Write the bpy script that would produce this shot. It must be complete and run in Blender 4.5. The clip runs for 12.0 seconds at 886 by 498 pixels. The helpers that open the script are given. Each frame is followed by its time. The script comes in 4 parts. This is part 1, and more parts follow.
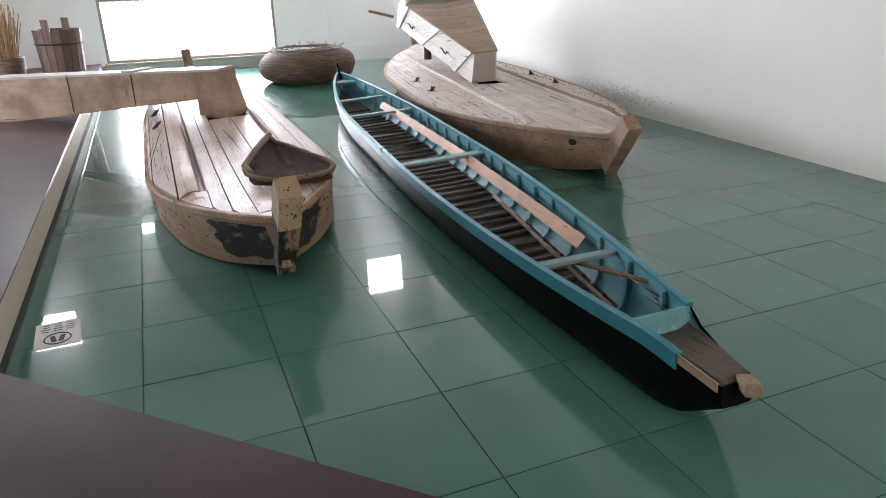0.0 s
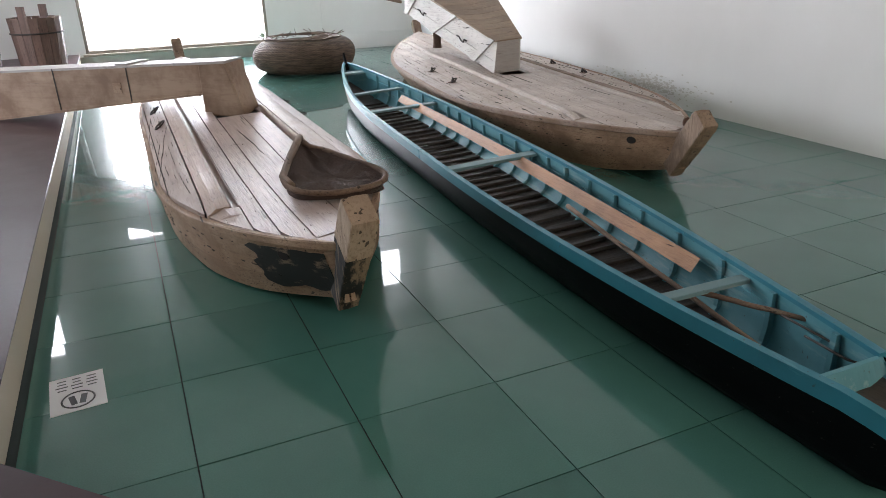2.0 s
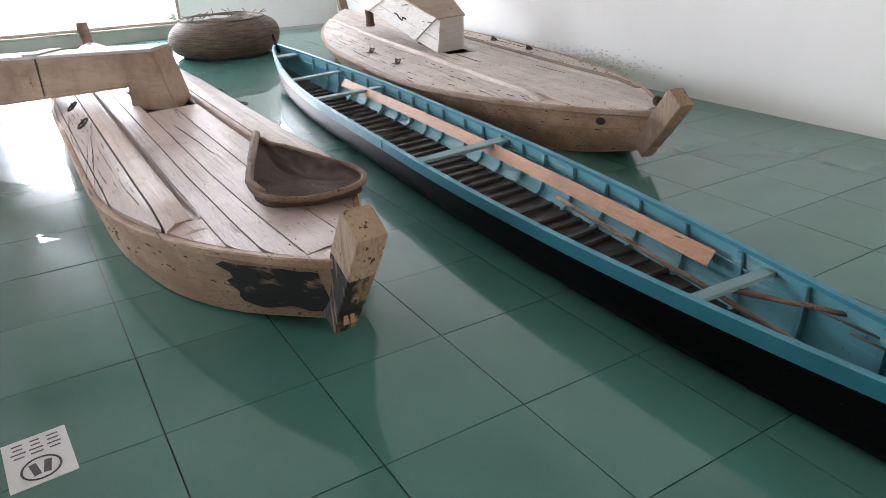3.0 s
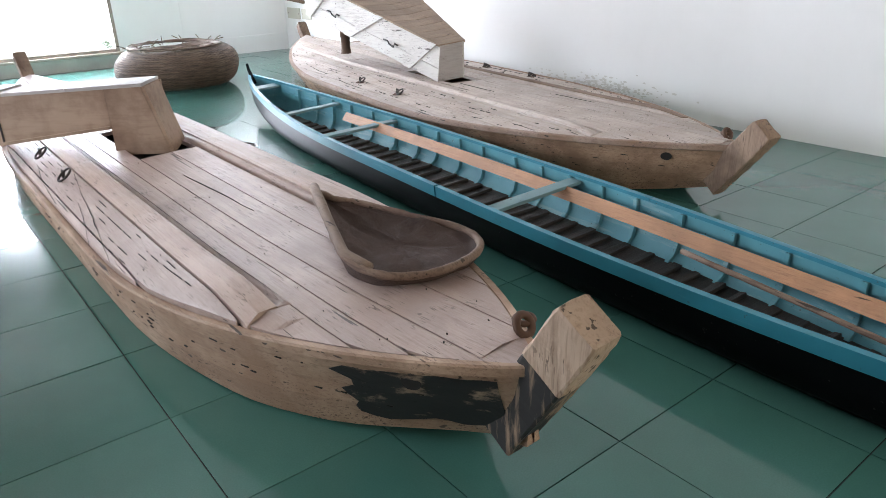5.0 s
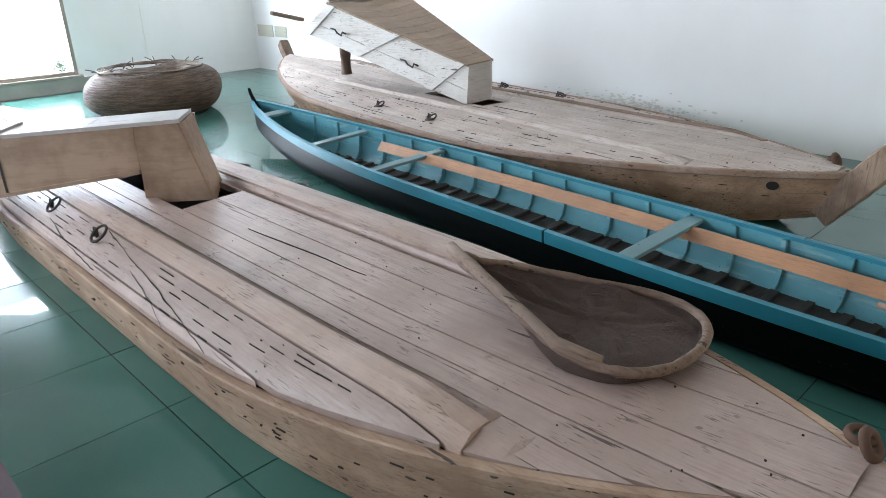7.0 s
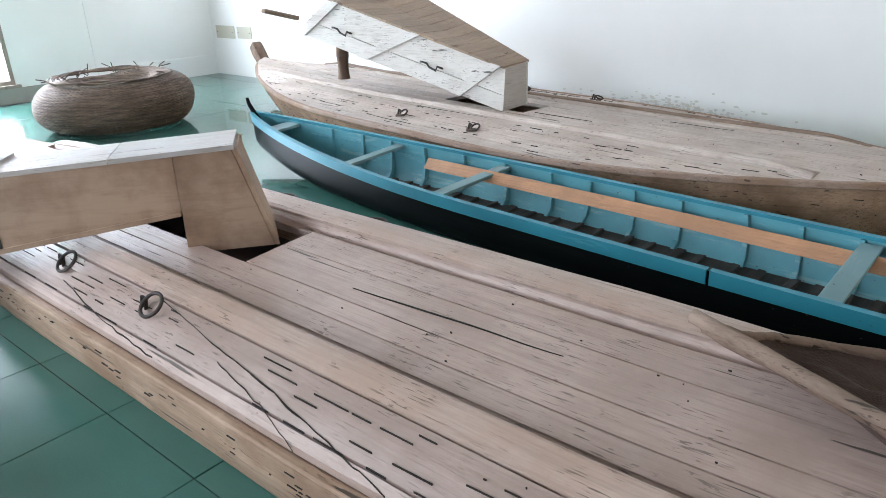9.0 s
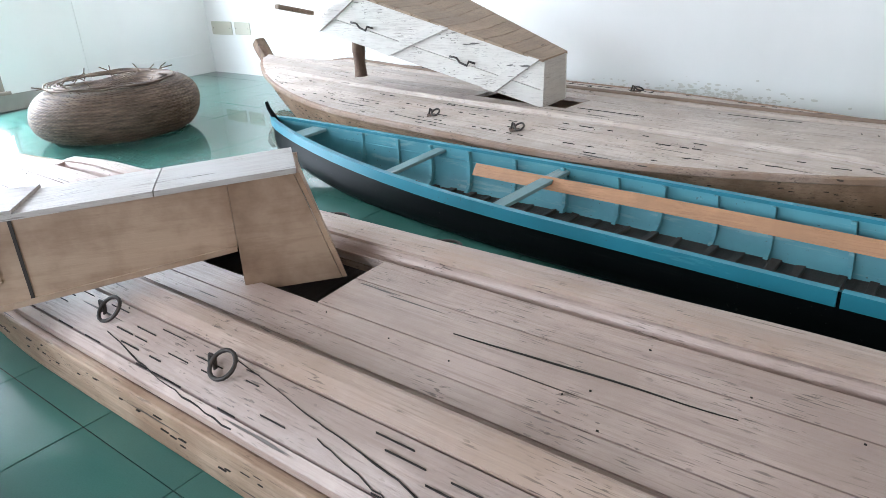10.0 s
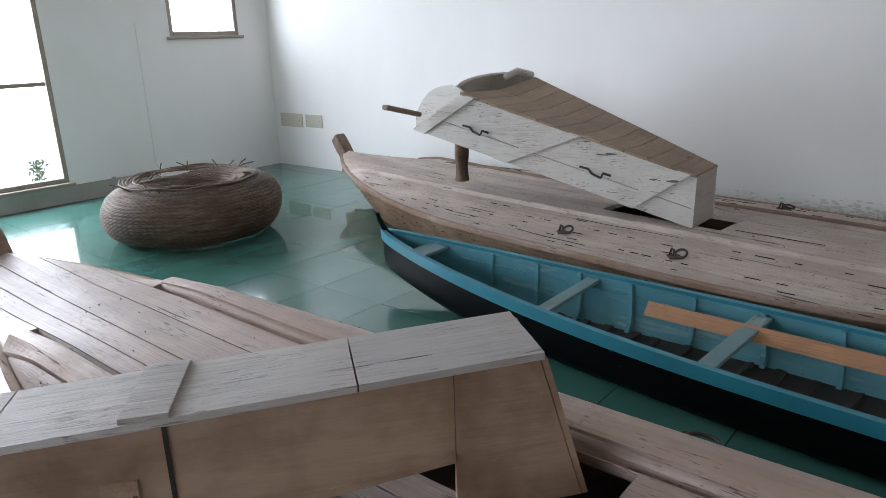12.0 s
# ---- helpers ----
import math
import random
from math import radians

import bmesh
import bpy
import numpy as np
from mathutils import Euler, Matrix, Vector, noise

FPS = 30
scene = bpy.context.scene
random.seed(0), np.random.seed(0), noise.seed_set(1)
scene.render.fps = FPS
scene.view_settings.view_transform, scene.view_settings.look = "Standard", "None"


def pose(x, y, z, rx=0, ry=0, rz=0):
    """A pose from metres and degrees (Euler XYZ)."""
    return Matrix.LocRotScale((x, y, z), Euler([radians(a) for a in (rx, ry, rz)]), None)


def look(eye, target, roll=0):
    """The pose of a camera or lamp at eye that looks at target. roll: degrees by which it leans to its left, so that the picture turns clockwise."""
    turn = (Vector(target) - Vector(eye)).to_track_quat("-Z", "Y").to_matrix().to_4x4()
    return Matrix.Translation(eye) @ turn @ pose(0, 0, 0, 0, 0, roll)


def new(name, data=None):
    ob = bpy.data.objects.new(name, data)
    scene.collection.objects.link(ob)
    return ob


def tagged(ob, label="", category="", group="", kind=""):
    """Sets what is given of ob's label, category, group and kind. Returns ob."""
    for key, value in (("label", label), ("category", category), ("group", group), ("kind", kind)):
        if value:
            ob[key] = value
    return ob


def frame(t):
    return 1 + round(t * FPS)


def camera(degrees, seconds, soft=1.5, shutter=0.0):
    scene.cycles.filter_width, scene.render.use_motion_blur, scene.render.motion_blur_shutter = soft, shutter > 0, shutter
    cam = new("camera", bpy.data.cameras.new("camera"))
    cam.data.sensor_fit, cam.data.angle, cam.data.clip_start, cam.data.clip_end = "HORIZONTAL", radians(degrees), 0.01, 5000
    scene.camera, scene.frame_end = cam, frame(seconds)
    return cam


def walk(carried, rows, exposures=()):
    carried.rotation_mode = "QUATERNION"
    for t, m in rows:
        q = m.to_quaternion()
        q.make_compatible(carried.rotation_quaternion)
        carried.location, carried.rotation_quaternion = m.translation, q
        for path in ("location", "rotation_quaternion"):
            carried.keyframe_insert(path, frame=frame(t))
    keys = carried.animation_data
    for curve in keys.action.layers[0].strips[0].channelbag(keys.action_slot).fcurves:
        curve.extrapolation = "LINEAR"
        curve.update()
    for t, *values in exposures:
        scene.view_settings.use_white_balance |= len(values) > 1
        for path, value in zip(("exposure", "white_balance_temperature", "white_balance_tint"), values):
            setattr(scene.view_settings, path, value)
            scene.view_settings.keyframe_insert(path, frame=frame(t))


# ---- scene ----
cam = camera(65.1, 12.0, 0.85)
PATH = [
    (0, (-0.061, 0.093, 1.689), (0.628, 1.82, 0.951), -1.4),
    (0.5, (-0.179, 0.282, 1.68), (0.632, 1.97, 0.977), -2.0),
    (1, (-0.277, 0.44, 1.674), (0.533, 2.111, 0.931), -2.5),
    (1.5, (-0.3, 0.687, 1.692), (0.411, 2.42, 0.992), -2.7),
    (2, (-0.32, 0.906, 1.651), (0.427, 2.593, 0.879), -1.5),
    (2.5, (-0.397, 1.162, 1.673), (0.528, 2.754, 0.892), -2.0),
    (3, (-0.49, 1.39, 1.665), (0.445, 2.945, 0.825), -1.9),
    (4.8, (-0.835, 2.369, 1.642), (0.306, 3.799, 0.834), -0.4),
    (5, (-0.861, 2.494, 1.627), (0.278, 3.937, 0.84), -1.4),
    (5.5, (-0.939, 2.758, 1.65), (0.228, 4.195, 0.894), -0.0),
    (6, (-1.109, 3.022, 1.656), (0.165, 4.371, 0.907), -2.0),
    (6.5, (-1.175, 3.261, 1.632), (0.141, 4.556, 0.865), -1.4),
    (7, (-1.159, 3.594, 1.636), (0.125, 4.927, 0.877), -1.5),
    (7.2, (-1.165, 3.683, 1.615), (0.125, 5.022, 0.878), -1.4),
    (8.8, (-1.2, 4.734, 1.578), (0.185, 5.935, 0.778), -1.0),
    (9, (-1.212, 4.843, 1.575), (0.207, 6.027, 0.811), -1.6),
    (9.5, (-1.214, 5.112, 1.592), (0.265, 6.179, 0.77), -2.1),
    (10, (-1.154, 5.432, 1.604), (0.277, 6.578, 0.805), -3.2),
    (10.5, (-1.129, 5.716, 1.601), (0.253, 6.913, 0.791), -0.7),
    (11, (-1.202, 6.024, 1.633), (0.089, 7.287, 0.774), -1.5),
    (11.5, (-1.126, 6.301, 1.632), (0.181, 7.597, 0.849), -1.7),
    (12, (-1.024, 6.536, 1.705), (0.445, 7.763, 1.125), -1.9),
]
EXPOSURES = [(0.0, 0.2, 6200, 13), (0.5, 0.08, 6200, 13), (1.5, -0.08, 6150, 12), (2.5, 0.08, 6150, 13), (3.0, 0.42, 6100, 13), (5.0, 0.5, 5900, 12), (5.5, 0.4, 5800, 11), (6.5, 0.4, 5700, 8), (7.0, 0.35, 5650, 7),
             (9.0, 0.5, 5700, 7), (9.5, 0.58, 5700, 7), (10.0, 0.6, 5650, 7), (10.5, 0.34, 5600, 6), (11.0, 0.08, 5650, 7), (11.5, -0.05, 5750, 8), (12.0, -0.68, 5850, 10)]
walk(cam, [(t, look(eye, target, roll)) for t, eye, target, roll in PATH], EXPOSURES)

# ---- light ----
world = bpy.data.worlds.new("sky")
scene.world = world
world.use_nodes = True
wn = world.node_tree.nodes
sky = wn.new("ShaderNodeTexSky")
sky.sky_type, sky.sun_disc = "NISHITA", False
sky.sun_elevation, sky.sun_rotation = radians(50), radians(200)
wn["Background"].inputs["Strength"].default_value = 0.12
world.node_tree.links.new(sky.outputs["Color"], wn["Background"].inputs["Color"])


def area(name, m, sx, sy, watts, colour=(1, 1, 1)):
    d = bpy.data.lights.new(name, "AREA")
    d.shape, d.size, d.size_y, d.energy, d.color = "RECTANGLE", sx, sy, watts, colour
    ob = new(name, d)
    ob.matrix_world = m
    return ob


WALL_E, WALL_N, WALL_W, WALL_S, CEIL = 5.39, 15.0, -4.6, -4.0, 6.3
WIN = (-0.85, 2.36, 0.24, 2.72)      # big window in the far wall: x0, x1, z0, z1
WIN2 = (3.88, 4.90, 1.84, 2.85)      # small window beside it
TOPS = [(-0.85, 2.36, 2.92, 3.30), (3.88, 4.86, 4.60, 5.55), (-3.30, -2.30, 4.60, 5.55)]   # high windows above
SKYC = (0.96, 0.98, 1.0)
for i, (x0, x1, z0, z1) in enumerate([WIN, WIN2, *TOPS]):
    area("window_light", look(((x0 + x1) / 2, WALL_N + 0.24, (z0 + z1) / 2), ((x0 + x1) / 2, 5, (z0 + z1) / 2 - 1.2)), x1 - x0, z1 - z0, 64 * (x1 - x0) * (z1 - z0), SKYC)
area("side_window_light", look((WALL_W - 0.1, 9.3, 2.1), (1.5, 7.4, 0.3)), 4.6, 2.0, 225, (0.96, 0.98, 1.0))
# Added warm fill from behind the camera; no window is known there.
area("rear_window_light", look((1.9, WALL_S - 0.1, 3.0), (2.4, 3, 0.0)), 3.0, 2.4, 170, (1.0, 0.85, 0.60))


# ---- materials ----
def mat(name, rough=0.6, metal=0.0):
    m = bpy.data.materials.new(name)
    m.use_nodes = True
    b = m.node_tree.nodes["Principled BSDF"]
    b.inputs["Roughness"].default_value, b.inputs["Metallic"].default_value = rough, metal
    return m, m.node_tree, b


def node(nt, kind, ins=None, **props):
    n = nt.nodes.new(kind)
    for k, v in props.items():
        setattr(n, k, v)
    for k, v in (ins or {}).items():
        if hasattr(v, "links"):
            nt.links.new(v, n.inputs[k])
        else:
            n.inputs[k].default_value = v
    return n


def coords(nt, scale, rot=(0, 0, 0)):
    tc = node(nt, "ShaderNodeTexCoord")
    return node(nt, "ShaderNodeMapping", {"Vector": tc.outputs["Object"], "Scale": scale, "Rotation": rot}).outputs["Vector"]


def noise_tex(nt, vec, scale, detail=6, rough=0.6):
    return node(nt, "ShaderNodeTexNoise", {"Vector": vec, "Scale": scale, "Detail": detail, "Roughness": rough}).outputs["Fac"]


def ramp(nt, fac, stops):
    r = node(nt, "ShaderNodeValToRGB", {"Fac": fac})
    e = r.color_ramp.elements
    while len(e) < len(stops):
        e.new(0.5)
    for el, (p, c) in zip(e, stops):
        el.position = p
        el.color = (*c, 1) if len(c) == 3 else c
    return r.outputs["Color"]


def mix(nt, fac, a, b, mode="MIX"):
    n = node(nt, "ShaderNodeMix", data_type="RGBA", blend_type=mode)
    for sock, v in ((n.inputs[0], fac), (n.inputs[6], a), (n.inputs[7], b)):
        if hasattr(v, "links"):
            nt.links.new(v, sock)
        else:
            sock.default_value = (*v, 1) if isinstance(v, tuple) else v
    return n.outputs[2]


def bump(nt, b, h, strength, dist=0.01):
    n = node(nt, "ShaderNodeBump", {"Height": h, "Strength": strength, "Distance": dist})
    nt.links.new(n.outputs["Normal"], b.inputs["Normal"])


def wood(name, light, dark, crack=0.5, rough=0.7, axis=1, dust=None, grain=1.0):
    """Weathered timber with grain along one axis, checks, nail stains and a tint of its own on every piece."""
    m, nt, b = mat(name, rough)
    sc = [26 * grain] * 3
    sc[axis] = 1.3 * grain
    fine = [90 * grain] * 3
    fine[axis] = 3.0
    g1 = noise_tex(nt, coords(nt, sc), 1.0, 8, 0.65)
    g2 = noise_tex(nt, coords(nt, fine), 1.0, 4, 0.6)
    big = noise_tex(nt, coords(nt, (1, 1, 1)), 2.6, 5, 0.6)
    spots = noise_tex(nt, coords(nt, [60 if k != axis else 22 for k in range(3)]), 1.0, 2, 0.5)
    c = ramp(nt, g1, [(0.22, dark), (0.46, light), (0.80, tuple(min(1, v * 1.12) for v in light))])
    c = mix(nt, ramp(nt, g2, [(0.32, (0.6, 0.6, 0.6)), (0.50, (0, 0, 0))]), c, dark)
    wear = noise_tex(nt, coords(nt, (1, 1, 1)), 11.0, 7, 0.7)
    c = mix(nt, ramp(nt, wear, [(0.55, (0, 0, 0)), (0.72, (0.45, 0.45, 0.45))]), c, tuple(min(1, v * 1.22) for v in light))
    c = mix(nt, ramp(nt, big, [(0.40, (0, 0, 0)), (0.62, (0.9, 0.9, 0.9))]), c, dust or tuple(v * 0.75 for v in light))
    ck = [34.0] * 3
    ck[axis] = 1.1
    cr = noise_tex(nt, coords(nt, ck), 1.0, 3, 0.5)
    crack_mask = ramp(nt, cr, [(0.74 - 0.05 * crack, (0, 0, 0)), (0.76 - 0.05 * crack, (0.85, 0.85, 0.85))])
    c = mix(nt, crack_mask, c, (0.035, 0.025, 0.018))
    # short hairline splits in clusters
    sp = [150.0] * 3
    sp[axis] = 11.0
    hair = noise_tex(nt, coords(nt, sp), 1.0, 2, 0.5)
    where = noise_tex(nt, coords(nt, (1, 1, 1)), 4.5, 3, 0.6)
    hmask = mix(nt, 1.0, ramp(nt, hair, [(0.60, (0, 0, 0)), (0.66, (1, 1, 1))]), ramp(nt, where, [(0.46, (0, 0, 0)), (0.62, (0.8, 0.8, 0.8))]), "MULTIPLY")
    c = mix(nt, mix(nt, 1.0, hmask, (min(1.0, crack * 1.6),) * 3, "MULTIPLY"), c, tuple(v * 0.32 for v in dark))
    smask = mix(nt, 1.0, ramp(nt, spots, [(0.66, (0, 0, 0)), (0.70, (0.8, 0.8, 0.8))]), ramp(nt, where, [(0.5, (0.1, 0.1, 0.1)), (0.6, (1, 1, 1))]), "MULTIPLY")
    c = mix(nt, mix(nt, 1.0, smask, (min(1.0, crack),) * 3, "MULTIPLY"), c, tuple(v * 0.4 for v in dark))
    rnd = node(nt, "ShaderNodeObjectInfo").outputs["Random"]
    c = mix(nt, 1.0, c, ramp(nt, rnd, [(0, (0.86, 0.85, 0.84)), (1, (1.06, 1.04, 1.02))]), "MULTIPLY")
    nt.links.new(c, b.inputs["Base Color"])
    h = node(nt, "ShaderNodeMath", {0: g1, 1: crack_mask}, operation="SUBTRACT").outputs[0]
    bump(nt, b, h, 0.8, 0.008)
    return m


def paint(name, colour, worn, rough=0.45, wear=0.5, axis=1):
    m, nt, b = mat(name, rough)
    sc = [14.0] * 3
    sc[axis] = 1.5
    g = noise_tex(nt, coords(nt, sc), 1.0, 7, 0.65)
    big = noise_tex(nt, coords(nt, (1, 1, 1)), 3.0, 5, 0.6)
    c = mix(nt, ramp(nt, big, [(0.35, (0, 0, 0)), (0.7, (0.5, 0.5, 0.5))]), colour, tuple(v * 0.6 for v in colour))
    c = mix(nt, ramp(nt, g, [(0.62 - 0.1 * wear, (0, 0, 0)), (0.72 - 0.1 * wear, (0.75, 0.75, 0.75))]), c, worn)
    sp = noise_tex(nt, coords(nt, (1, 1, 1)), 45.0, 2, 0.5)
    c = mix(nt, ramp(nt, sp, [(0.70, (0, 0, 0)), (0.75, (0.6, 0.6, 0.6))]), c, (0.05, 0.045, 0.04))
    nt.links.new(c, b.inputs["Base Color"])
    bump(nt, b, g, 0.25, 0.004)
    return m


def plaster(name, colour, stain=0.15):
    m, nt, b = mat(name, 0.75)
    big = noise_tex(nt, coords(nt, (1, 1, 0.6)), 0.8, 6, 0.6)
    fine = noise_tex(nt, coords(nt, (1, 1, 1)), 60.0, 4, 0.6)
    c = mix(nt, ramp(nt, big, [(0.4, (0, 0, 0)), (0.75, (stain, stain, stain))]), colour, (0.5, 0.47, 0.42))
    nt.links.new(c, b.inputs["Base Color"])
    bump(nt, b, fine, 0.12, 0.003)
    return m


DECK = wood("weathered_deck_timber", (0.44, 0.34, 0.297), (0.29, 0.21, 0.175), 1.0, 0.45, dust=(0.355, 0.262, 0.223))
HULL = wood("tan_hull_timber", (0.43, 0.305, 0.215), (0.20, 0.128, 0.082), 1.3, 0.7, dust=(0.27, 0.168, 0.105))
DECK2 = wood("pale_deck_timber", (0.49, 0.425, 0.38), (0.27, 0.21, 0.175), 1.3, 0.6, dust=(0.385, 0.315, 0.27))
HULL2 = wood("pale_hull_timber", (0.38, 0.25, 0.165), (0.19, 0.11, 0.065), 0.9, 0.7, dust=(0.20, 0.118, 0.07))
RAILW = wood("worn_rail_timber", (0.36, 0.262, 0.205), (0.20, 0.133, 0.097), 0.9, 0.7, dust=(0.265, 0.165, 0.105))
COAM = wood("tan_coaming_timber", (0.43, 0.33, 0.28), (0.28, 0.20, 0.158), 0.9, 0.5, dust=(0.38, 0.272, 0.212))
DARKRAIL = wood("dark_brown_rail", (0.22, 0.145, 0.10), (0.12, 0.075, 0.05), 0.5, 0.65)
STEM = wood("stem_timber", (0.29, 0.20, 0.138), (0.12, 0.074, 0.048), 1.6, 0.75, axis=2, dust=(0.105, 0.062, 0.04), grain=0.8)
BEAMW = wood("smooth_cover_timber", (0.37, 0.262, 0.185), (0.27, 0.178, 0.118), 0.0, 0.6, axis=0, dust=(0.19, 0.112, 0.068), grain=0.28)
GREYW = wood("whitewashed_timber", (0.55, 0.515, 0.475), (0.29, 0.255, 0.22), 1.1, 0.55, dust=(0.6, 0.58, 0.54))
# Grey timber with the lid's pale window sheen put into its colour.
GREYW2 = wood("lit_grey_lid_timber", (0.41, 0.375, 0.35), (0.27, 0.235, 0.21), 0.5, 0.6, axis=0, dust=(0.44, 0.42, 0.41), grain=0.7)
ROOFW = wood("brown_roof_timber", (0.34, 0.24, 0.165), (0.19, 0.125, 0.08), 0.3, 0.65, axis=0)
PLANKW = wood("fresh_orange_plank", (0.42, 0.22, 0.112), (0.27, 0.135, 0.07), 0.2, 0.6)
# Slat brown taken near black to hold the shade inside the canoe.
SLATW = wood("shaded_floor_slats", (0.034, 0.025, 0.021), (0.016, 0.012, 0.01), 0.2, 0.65, axis=0)
THWART = paint("pale_thwart_paint", (0.15, 0.25, 0.27), (0.27, 0.30, 0.29), 0.6, 0.7, 0)
# Near-black timber: the shade of bilge and hatch put into the colour.
DARKW = wood("shaded_inside_timber", (0.045, 0.033, 0.028), (0.02, 0.015, 0.012), 0.2, 0.6, axis=0)
GREYB = wood("grey_brown_worn_timber", (0.098, 0.077, 0.062), (0.05, 0.038, 0.03), 0.8, 0.7)
HOOPW = wood("bound_hoop_wood", (0.20, 0.138, 0.10), (0.075, 0.046, 0.032), 1.5, 0.85, dust=(0.10, 0.06, 0.042))
TWIG = wood("pale_stick", (0.245, 0.175, 0.13), (0.12, 0.078, 0.056), 1.1, 0.8)
BLACKP = paint("tarred_black", (0.004, 0.0045, 0.005), (0.010, 0.009, 0.009), 0.38, 0.2)
BLACKP.node_tree.nodes["Principled BSDF"].inputs["Specular IOR Level"].default_value = 0.05
PATCH = paint("flaked_black_paint", (0.016, 0.015, 0.015), (0.33, 0.235, 0.16), 0.6, 0.6)
HEADW = wood("bare_stem_head", (0.43, 0.325, 0.24), (0.19, 0.125, 0.082), 1.6, 0.75, axis=2, dust=(0.31, 0.22, 0.155), grain=0.8)
STEMP = paint("flaked_black_stem", (0.018, 0.016, 0.015), (0.36, 0.25, 0.16), 0.65, 1.25, 2)
TEAL = paint("teal_gunwale_paint", (0.03, 0.20, 0.27), (0.10, 0.29, 0.35), 0.45, 0.3)
FADED = paint("faded_blue_paint", (0.105, 0.30, 0.35), (0.24, 0.38, 0.40), 0.55, 0.7)
WHITE = plaster("white_plaster", (0.85, 0.835, 0.82))
DAMPBAND = plaster("grey_damp_cement", (0.30, 0.29, 0.26), 0.9)
CREAM = plaster("cream_step_plaster", (0.56, 0.50, 0.40), 0.6)
# Unseen ceiling and rear walls, kept mid-grey to weaken bounced light.
CEILM = plaster("toned_unseen_ceiling", (0.52, 0.50, 0.47))
REARW = plaster("toned_rear_plaster", (0.55, 0.53, 0.50))
FRAMEM = paint("window_frame_paint", (0.36, 0.30, 0.25), (0.20, 0.16, 0.125), 0.5, 0.4, 2)
IRON, _nt, _b = mat("dark_iron", 0.6, 0.7)
_b.inputs["Base Color"].default_value = (0.06, 0.05, 0.045, 1)
RUST, _nt, _b = mat("rusty_iron", 0.8, 0.2)
_b.inputs["Base Color"].default_value = (0.10, 0.055, 0.035, 1)
SLOT, _nt, _b = mat("dirty_brown_seam", 0.9)
_b.inputs["Base Color"].default_value = (0.018, 0.013, 0.01, 1)
# Near-black that paints the shade inside the bow holes.
DARK, _nt, _b = mat("hole_shade_black", 0.9)
_b.inputs["Base Color"].default_value = (0.012, 0.01, 0.009, 1)
PAPER, _nt, _b = mat("white_paper", 0.6)
_b.inputs["Base Color"].default_value = (0.72, 0.72, 0.74, 1)
INK, _nt, _b = mat("dark_ink", 0.6)
_b.inputs["Base Color"].default_value = (0.06, 0.06, 0.07, 1)
PLATE, _nt, _b = mat("beige_cover_plate", 0.5)
_b.inputs["Base Color"].default_value = (0.55, 0.52, 0.43, 1)


def floor_mat():
    m, nt, b = mat("green_glazed_tile", 0.06)
    big = noise_tex(nt, coords(nt, (1, 1, 1)), 1.4, 5, 0.6)
    fine = noise_tex(nt, coords(nt, (1, 1, 1)), 160.0, 3, 0.6)
    c = ramp(nt, big, [(0.3, (0.053, 0.148, 0.126)), (0.7, (0.070, 0.178, 0.152))])
    c = mix(nt, ramp(nt, fine, [(0.35, (0.35, 0.35, 0.35)), (0.65, (0, 0, 0))]), c, (0.042, 0.125, 0.10))
    rnd = node(nt, "ShaderNodeObjectInfo").outputs["Random"]
    c = mix(nt, 1.0, c, ramp(nt, rnd, [(0, (0.92, 0.92, 0.92)), (1, (1.07, 1.05, 1.03))]), "MULTIPLY")
    nt.links.new(c, b.inputs["Base Color"])
    dirt = noise_tex(nt, coords(nt, (1, 1, 1)), 5.0, 6, 0.7)
    nt.links.new(ramp(nt, dirt, [(0.2, (0.215, 0.215, 0.215)), (0.8, (0.235, 0.235, 0.235))]), b.inputs["Roughness"])
    b.inputs["Specular IOR Level"].default_value = 0.07
    b.inputs["Coat Weight"].default_value, b.inputs["Coat Roughness"].default_value = 0.7, 0.02
    bump(nt, b, noise_tex(nt, coords(nt, (1, 1, 1)), 2.0, 2, 0.4), 0.04, 0.02)
    return m


TILE = floor_mat()
GROUT, _nt, _b = mat("dark_grout", 0.8)
_b.inputs["Base Color"].default_value = (0.010, 0.024, 0.021, 1)


def maroon_mat():
    m, nt, b = mat("polished_maroon_cement", 0.18)
    big = noise_tex(nt, coords(nt, (1, 1, 1)), 2.2, 7, 0.65)
    c = ramp(nt, big, [(0.3, (0.030, 0.012, 0.017)), (0.7, (0.044, 0.019, 0.024))])
    nt.links.new(c, b.inputs["Base Color"])
    nt.links.new(ramp(nt, big, [(0.3, (0.30, 0.30, 0.30)), (0.75, (0.38, 0.38, 0.38))]), b.inputs["Roughness"])
    bump(nt, b, noise_tex(nt, coords(nt, (1, 1, 1)), 30, 4, 0.6), 0.08, 0.004)
    return m


MAROON = maroon_mat()
MAROON.node_tree.nodes["Principled BSDF"].inputs["Specular IOR Level"].default_value = 0.3


def wicker_mat():
    m, nt, b = mat("brown_wicker", 0.7)
    g = noise_tex(nt, coords(nt, (6, 6, 60)), 1.0, 5, 0.6)
    big = noise_tex(nt, coords(nt, (1, 1, 1)), 4.0, 4, 0.6)
    c = ramp(nt, g, [(0.3, (0.026, 0.015, 0.010)), (0.7, (0.20, 0.135, 0.092))])
    c = mix(nt, ramp(nt, big, [(0.4, (0, 0, 0)), (0.75, (0.5, 0.5, 0.5))]), c, (0.085, 0.05, 0.033))
    nt.links.new(c, b.inputs["Base Color"])
    bump(nt, b, g, 0.4, 0.005)
    return m


